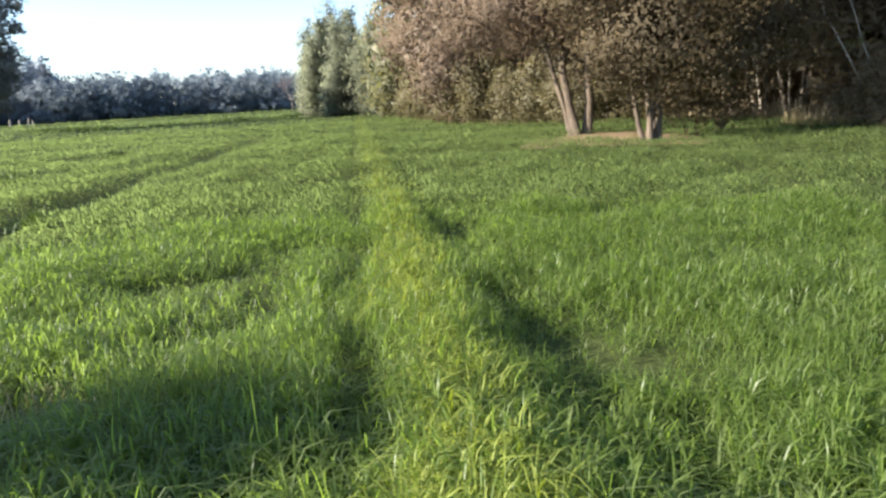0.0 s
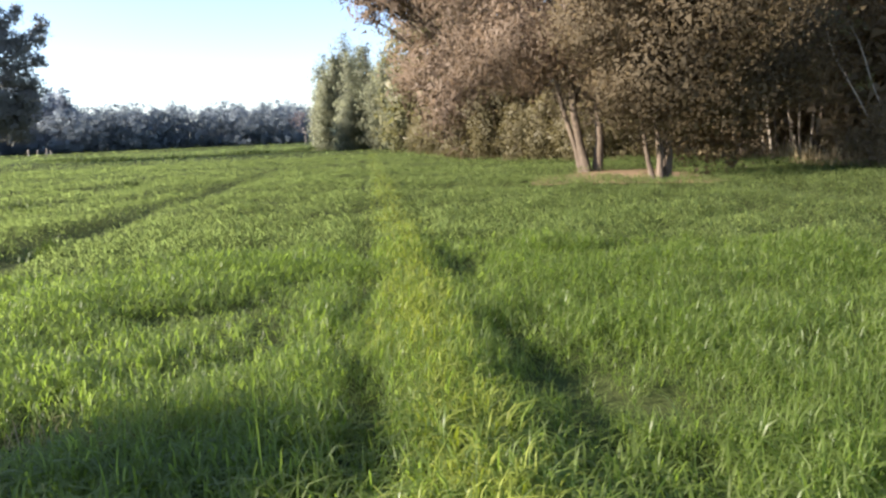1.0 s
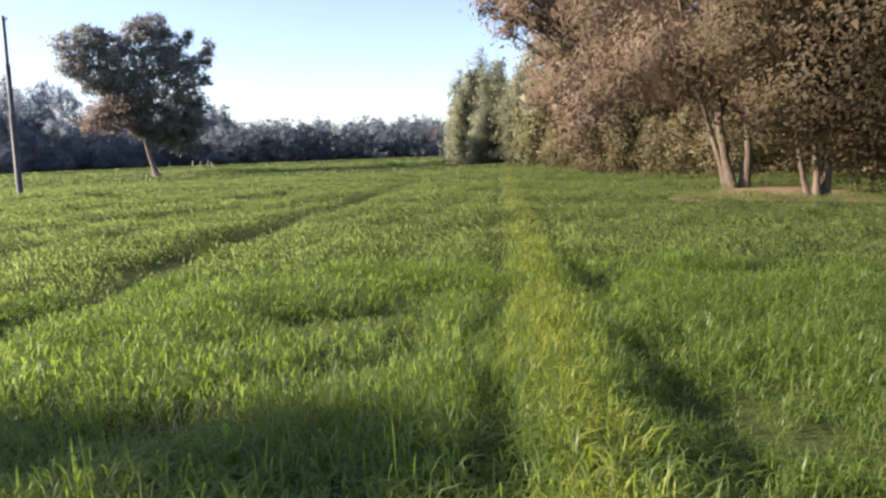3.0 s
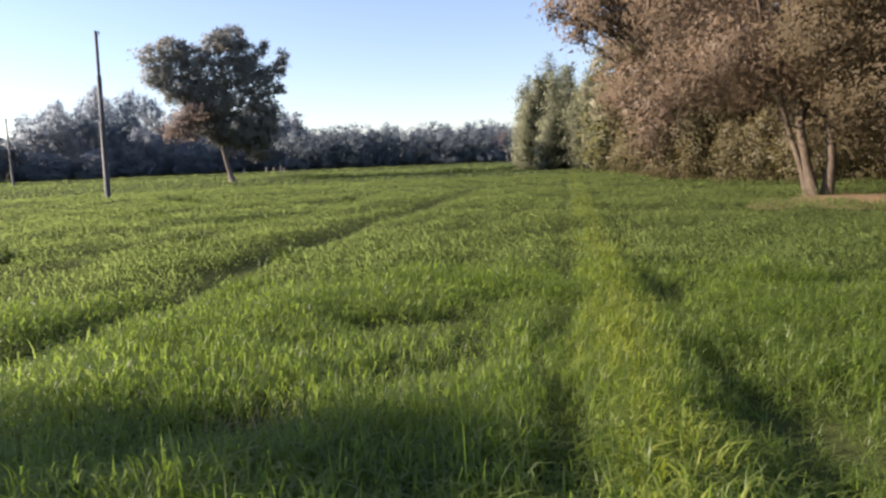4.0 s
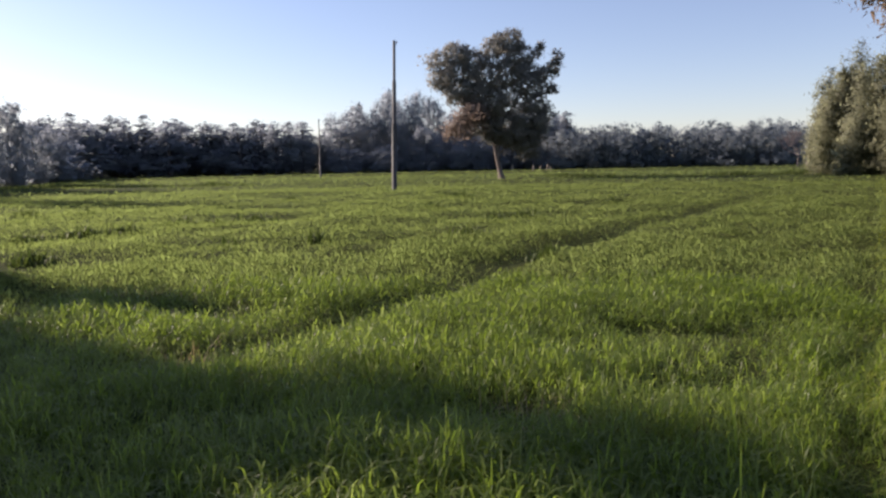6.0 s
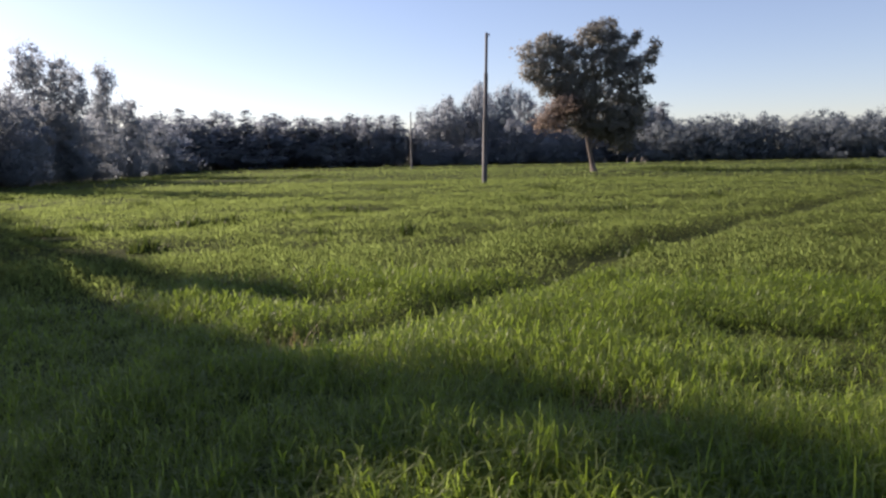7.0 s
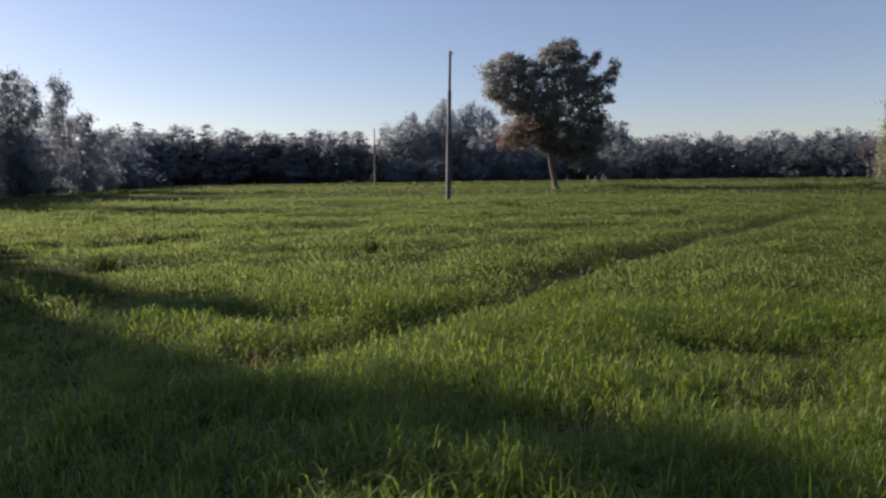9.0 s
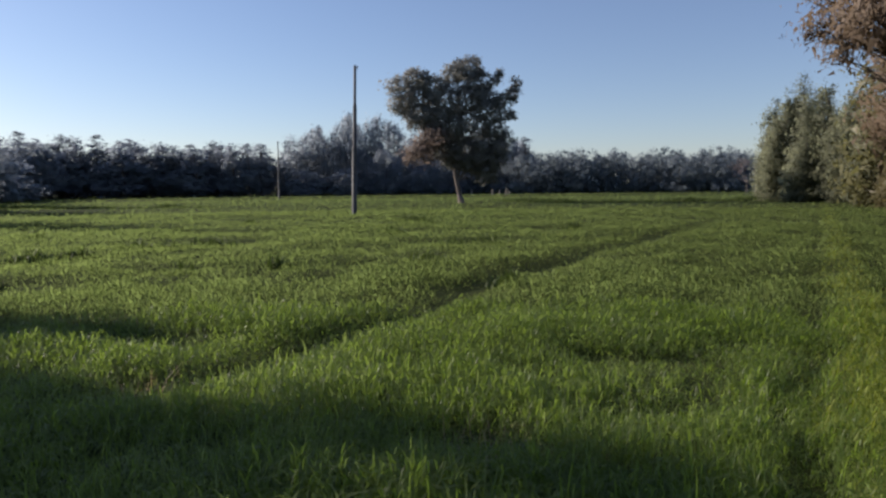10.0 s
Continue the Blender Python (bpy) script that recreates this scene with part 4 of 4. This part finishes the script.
def row(kinds, spots):
    """spots: azimuth, distance, height as a share of the shape's own, width likewise."""
    for k, (az, dist, sz, sx) in enumerate(spots):
        x, y = at_az(az, dist)
        m = pose(x, y, 0, 0, 0, (k * 137.5) % 360) @ Matrix.Diagonal((sx, sx, sz, 1))
        if k < len(kinds):
            kinds[k].matrix_basis = m
        else:
            copy_thing(kinds[(k * 5 + k // 3) % len(kinds)], m)


F = np.random.default_rng(71)
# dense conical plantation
spires = [far_tree(81 + k, 14.0, 3.4, "spire", HAZED_BLUE_LEAF, 300, 0.27, "dark conical tree in a distant dense row", "distant conical row") for k in range(3)]
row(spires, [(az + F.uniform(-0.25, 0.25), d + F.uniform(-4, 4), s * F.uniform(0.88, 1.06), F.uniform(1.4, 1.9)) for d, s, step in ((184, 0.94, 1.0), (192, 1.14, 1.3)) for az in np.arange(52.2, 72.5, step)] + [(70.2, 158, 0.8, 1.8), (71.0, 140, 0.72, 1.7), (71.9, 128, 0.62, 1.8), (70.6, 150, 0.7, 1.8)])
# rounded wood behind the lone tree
rounds = [far_tree(91 + k, 15.0, 7.0, "round", HAZED_BLUE_LEAF, 660, 0.31, "rounded tree in the distant wood, leaf colour paled for haze", "distant rounded wood") for k in range(3)]
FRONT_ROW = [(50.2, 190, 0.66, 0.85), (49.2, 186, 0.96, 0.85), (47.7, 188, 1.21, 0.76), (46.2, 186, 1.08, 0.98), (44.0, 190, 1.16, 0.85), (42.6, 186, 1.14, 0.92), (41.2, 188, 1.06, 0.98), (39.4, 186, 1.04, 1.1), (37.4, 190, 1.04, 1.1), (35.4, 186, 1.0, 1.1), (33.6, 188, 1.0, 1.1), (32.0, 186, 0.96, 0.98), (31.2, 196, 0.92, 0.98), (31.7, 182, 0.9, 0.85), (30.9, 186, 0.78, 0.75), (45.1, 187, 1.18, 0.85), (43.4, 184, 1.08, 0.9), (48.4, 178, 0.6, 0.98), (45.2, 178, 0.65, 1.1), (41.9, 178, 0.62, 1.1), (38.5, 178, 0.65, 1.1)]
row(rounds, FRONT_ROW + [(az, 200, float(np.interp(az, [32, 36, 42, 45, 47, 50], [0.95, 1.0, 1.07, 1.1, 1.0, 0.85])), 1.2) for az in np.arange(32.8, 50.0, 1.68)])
tip = [far_tree(97, 15.0, 2.6, "spire", HAZED_BLUE_LEAF, 300, 0.28, "pointed dark tree at the end of the distant wood", "distant rounded wood")]
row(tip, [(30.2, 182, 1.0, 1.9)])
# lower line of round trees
lows = [far_tree(101 + k, 9.2, 5.0, "round", HAZED_LINE_LEAF, 360, 0.27, "low rounded dark tree in a distant line", "distant low line") for k in range(3)]
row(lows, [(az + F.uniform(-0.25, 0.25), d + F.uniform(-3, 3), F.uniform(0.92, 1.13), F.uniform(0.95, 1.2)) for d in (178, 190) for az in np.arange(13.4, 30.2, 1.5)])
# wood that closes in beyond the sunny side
talls = [far_tree(111 + k, 13.0, 4.2, "round", HAZY_LEAF, 640, 0.24, "tall tree at the edge of the eastern wood, haze in its leaf colour", "wood towards the sun", 0.4) for k in range(3)]
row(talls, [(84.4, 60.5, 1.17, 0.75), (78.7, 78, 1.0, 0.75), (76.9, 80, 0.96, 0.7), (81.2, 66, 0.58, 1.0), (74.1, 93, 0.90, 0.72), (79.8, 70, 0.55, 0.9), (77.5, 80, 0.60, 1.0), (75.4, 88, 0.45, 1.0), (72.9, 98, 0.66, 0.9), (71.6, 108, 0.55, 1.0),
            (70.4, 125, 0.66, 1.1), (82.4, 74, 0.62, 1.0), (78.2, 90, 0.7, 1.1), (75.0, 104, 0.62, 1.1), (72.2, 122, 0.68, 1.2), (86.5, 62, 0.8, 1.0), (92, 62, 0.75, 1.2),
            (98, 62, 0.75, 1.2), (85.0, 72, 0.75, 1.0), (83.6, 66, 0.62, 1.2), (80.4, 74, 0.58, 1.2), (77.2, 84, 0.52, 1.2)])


# pointed tree whose shadow lies over the wheat: offset across the light, height, radius across, radius upright
across = Vector((-math.sin(radians(15)), math.cos(radians(15)), 0))
SHADE = [(1.26, 11.56, 0.32, 0.28), (1.45, 11.15, 0.34, 0.3), (0.9, 10.65, 0.65, 0.35), (0.15, 10.2, 1.3, 0.4), (-0.2, 9.5, 2.0, 0.5), (-0.1, 8.6, 2.4, 0.8), (0.0, 7.2, 2.8, 1.1), (0.2, 5.6, 3.1, 1.3), (0.2, 4.0, 3.1, 1.4), (0.0, 2.4, 2.8, 1.2)]
tree("pointed_tree", 131, (-27.2, -5.4, 0), [(0, 0, 0.1, 0.9, 11.0, 0.24)], [(across.x * p, across.y * p, z, r, r, h) for p, z, r, h in SHADE], 2400, 10, 0.12, 0.34, GREY_BARK, OLIVE_LEAF,
     "pointed olive-green tree that shades the wheat", twigs=60, full=True, narrow=0.6, single=True, group="wood towards the sun")


TALLER = [(-0.85, 14.2, 0.22, 0.35), (-0.85, 13.4, 0.36, 0.5), (-0.7, 12.4, 0.55, 0.6), (-0.4, 11.2, 0.85, 0.8), (0.1, 9.6, 1.35, 1.0), (0.7, 7.6, 2.3, 1.3), (1.3, 5.6, 3.2, 1.5), (1.6, 3.6, 3.6, 1.5), (1.4, 2.2, 3.4, 1.2)]
tree("pointed_tree", 132, (-39.2, -4.3, 0), [(0, 0, 0.1, -0.6, 13.6, 0.27)], [(across.x * p, across.y * p, z, r, r, h) for p, z, r, h in TALLER], 1300, 9, 0.18, 0.42, GREY_BARK, OLIVE_LEAF,
     "tall pointed olive-green tree at the sunny side of the field", twigs=60, full=True, narrow=0.6, single=True, group="wood towards the sun")


# leafless tree in the gap of the far line
def bare_tree(place, h, seed):
    rng = np.random.default_rng(seed)
    root = new("bare_tree")
    pieces = [limb(rng, (0, 0, -0.2), (0.2, 0, h * 0.25), 0.10, 0.08, 6, 0.05)]
    tips = [(np.array([0.2, 0, h * 0.25]), 0.075, h * 0.34)]
    for level in range(4):
        nxt = []
        for p, r, length in tips:
            for _ in range(4 if level < 2 else 3):
                d = rng.normal(size=3)
                d[2] = abs(d[2]) + 0.5
                q = p + d / np.linalg.norm(d) * length * rng.uniform(0.7, 1.1)
                pieces.append(limb(rng, p, q, r * 0.8, r * 0.5, 4, 0.1, 0, 3))
                nxt.append((q, max(r * 0.55, 0.035), length * 0.62))
        tips = nxt
    v, t = join(pieces)
    part("trunk", tri_mesh("bare_trunk", v, t, TWIG), root)
    root.location = place
    return tagged(root, "leafless greyish-pink tree in the gap of the distant line", "tree")


for k, (az, d, h) in enumerate(((12.9, 150, 9.0), (12.2, 155, 7.5))):
    bare_tree((*at_az(az, d), 0), h, 120 + k)

for az, d, h in ((32.86, 160, 1.3), (32.3, 158, 1.1), (31.75, 156, 1.4), (31.45, 157, 0.9), (12.25, 140, 2.2), (34.6, 168, 1.2)):
    field_post((*at_az(az, d), 0), h)
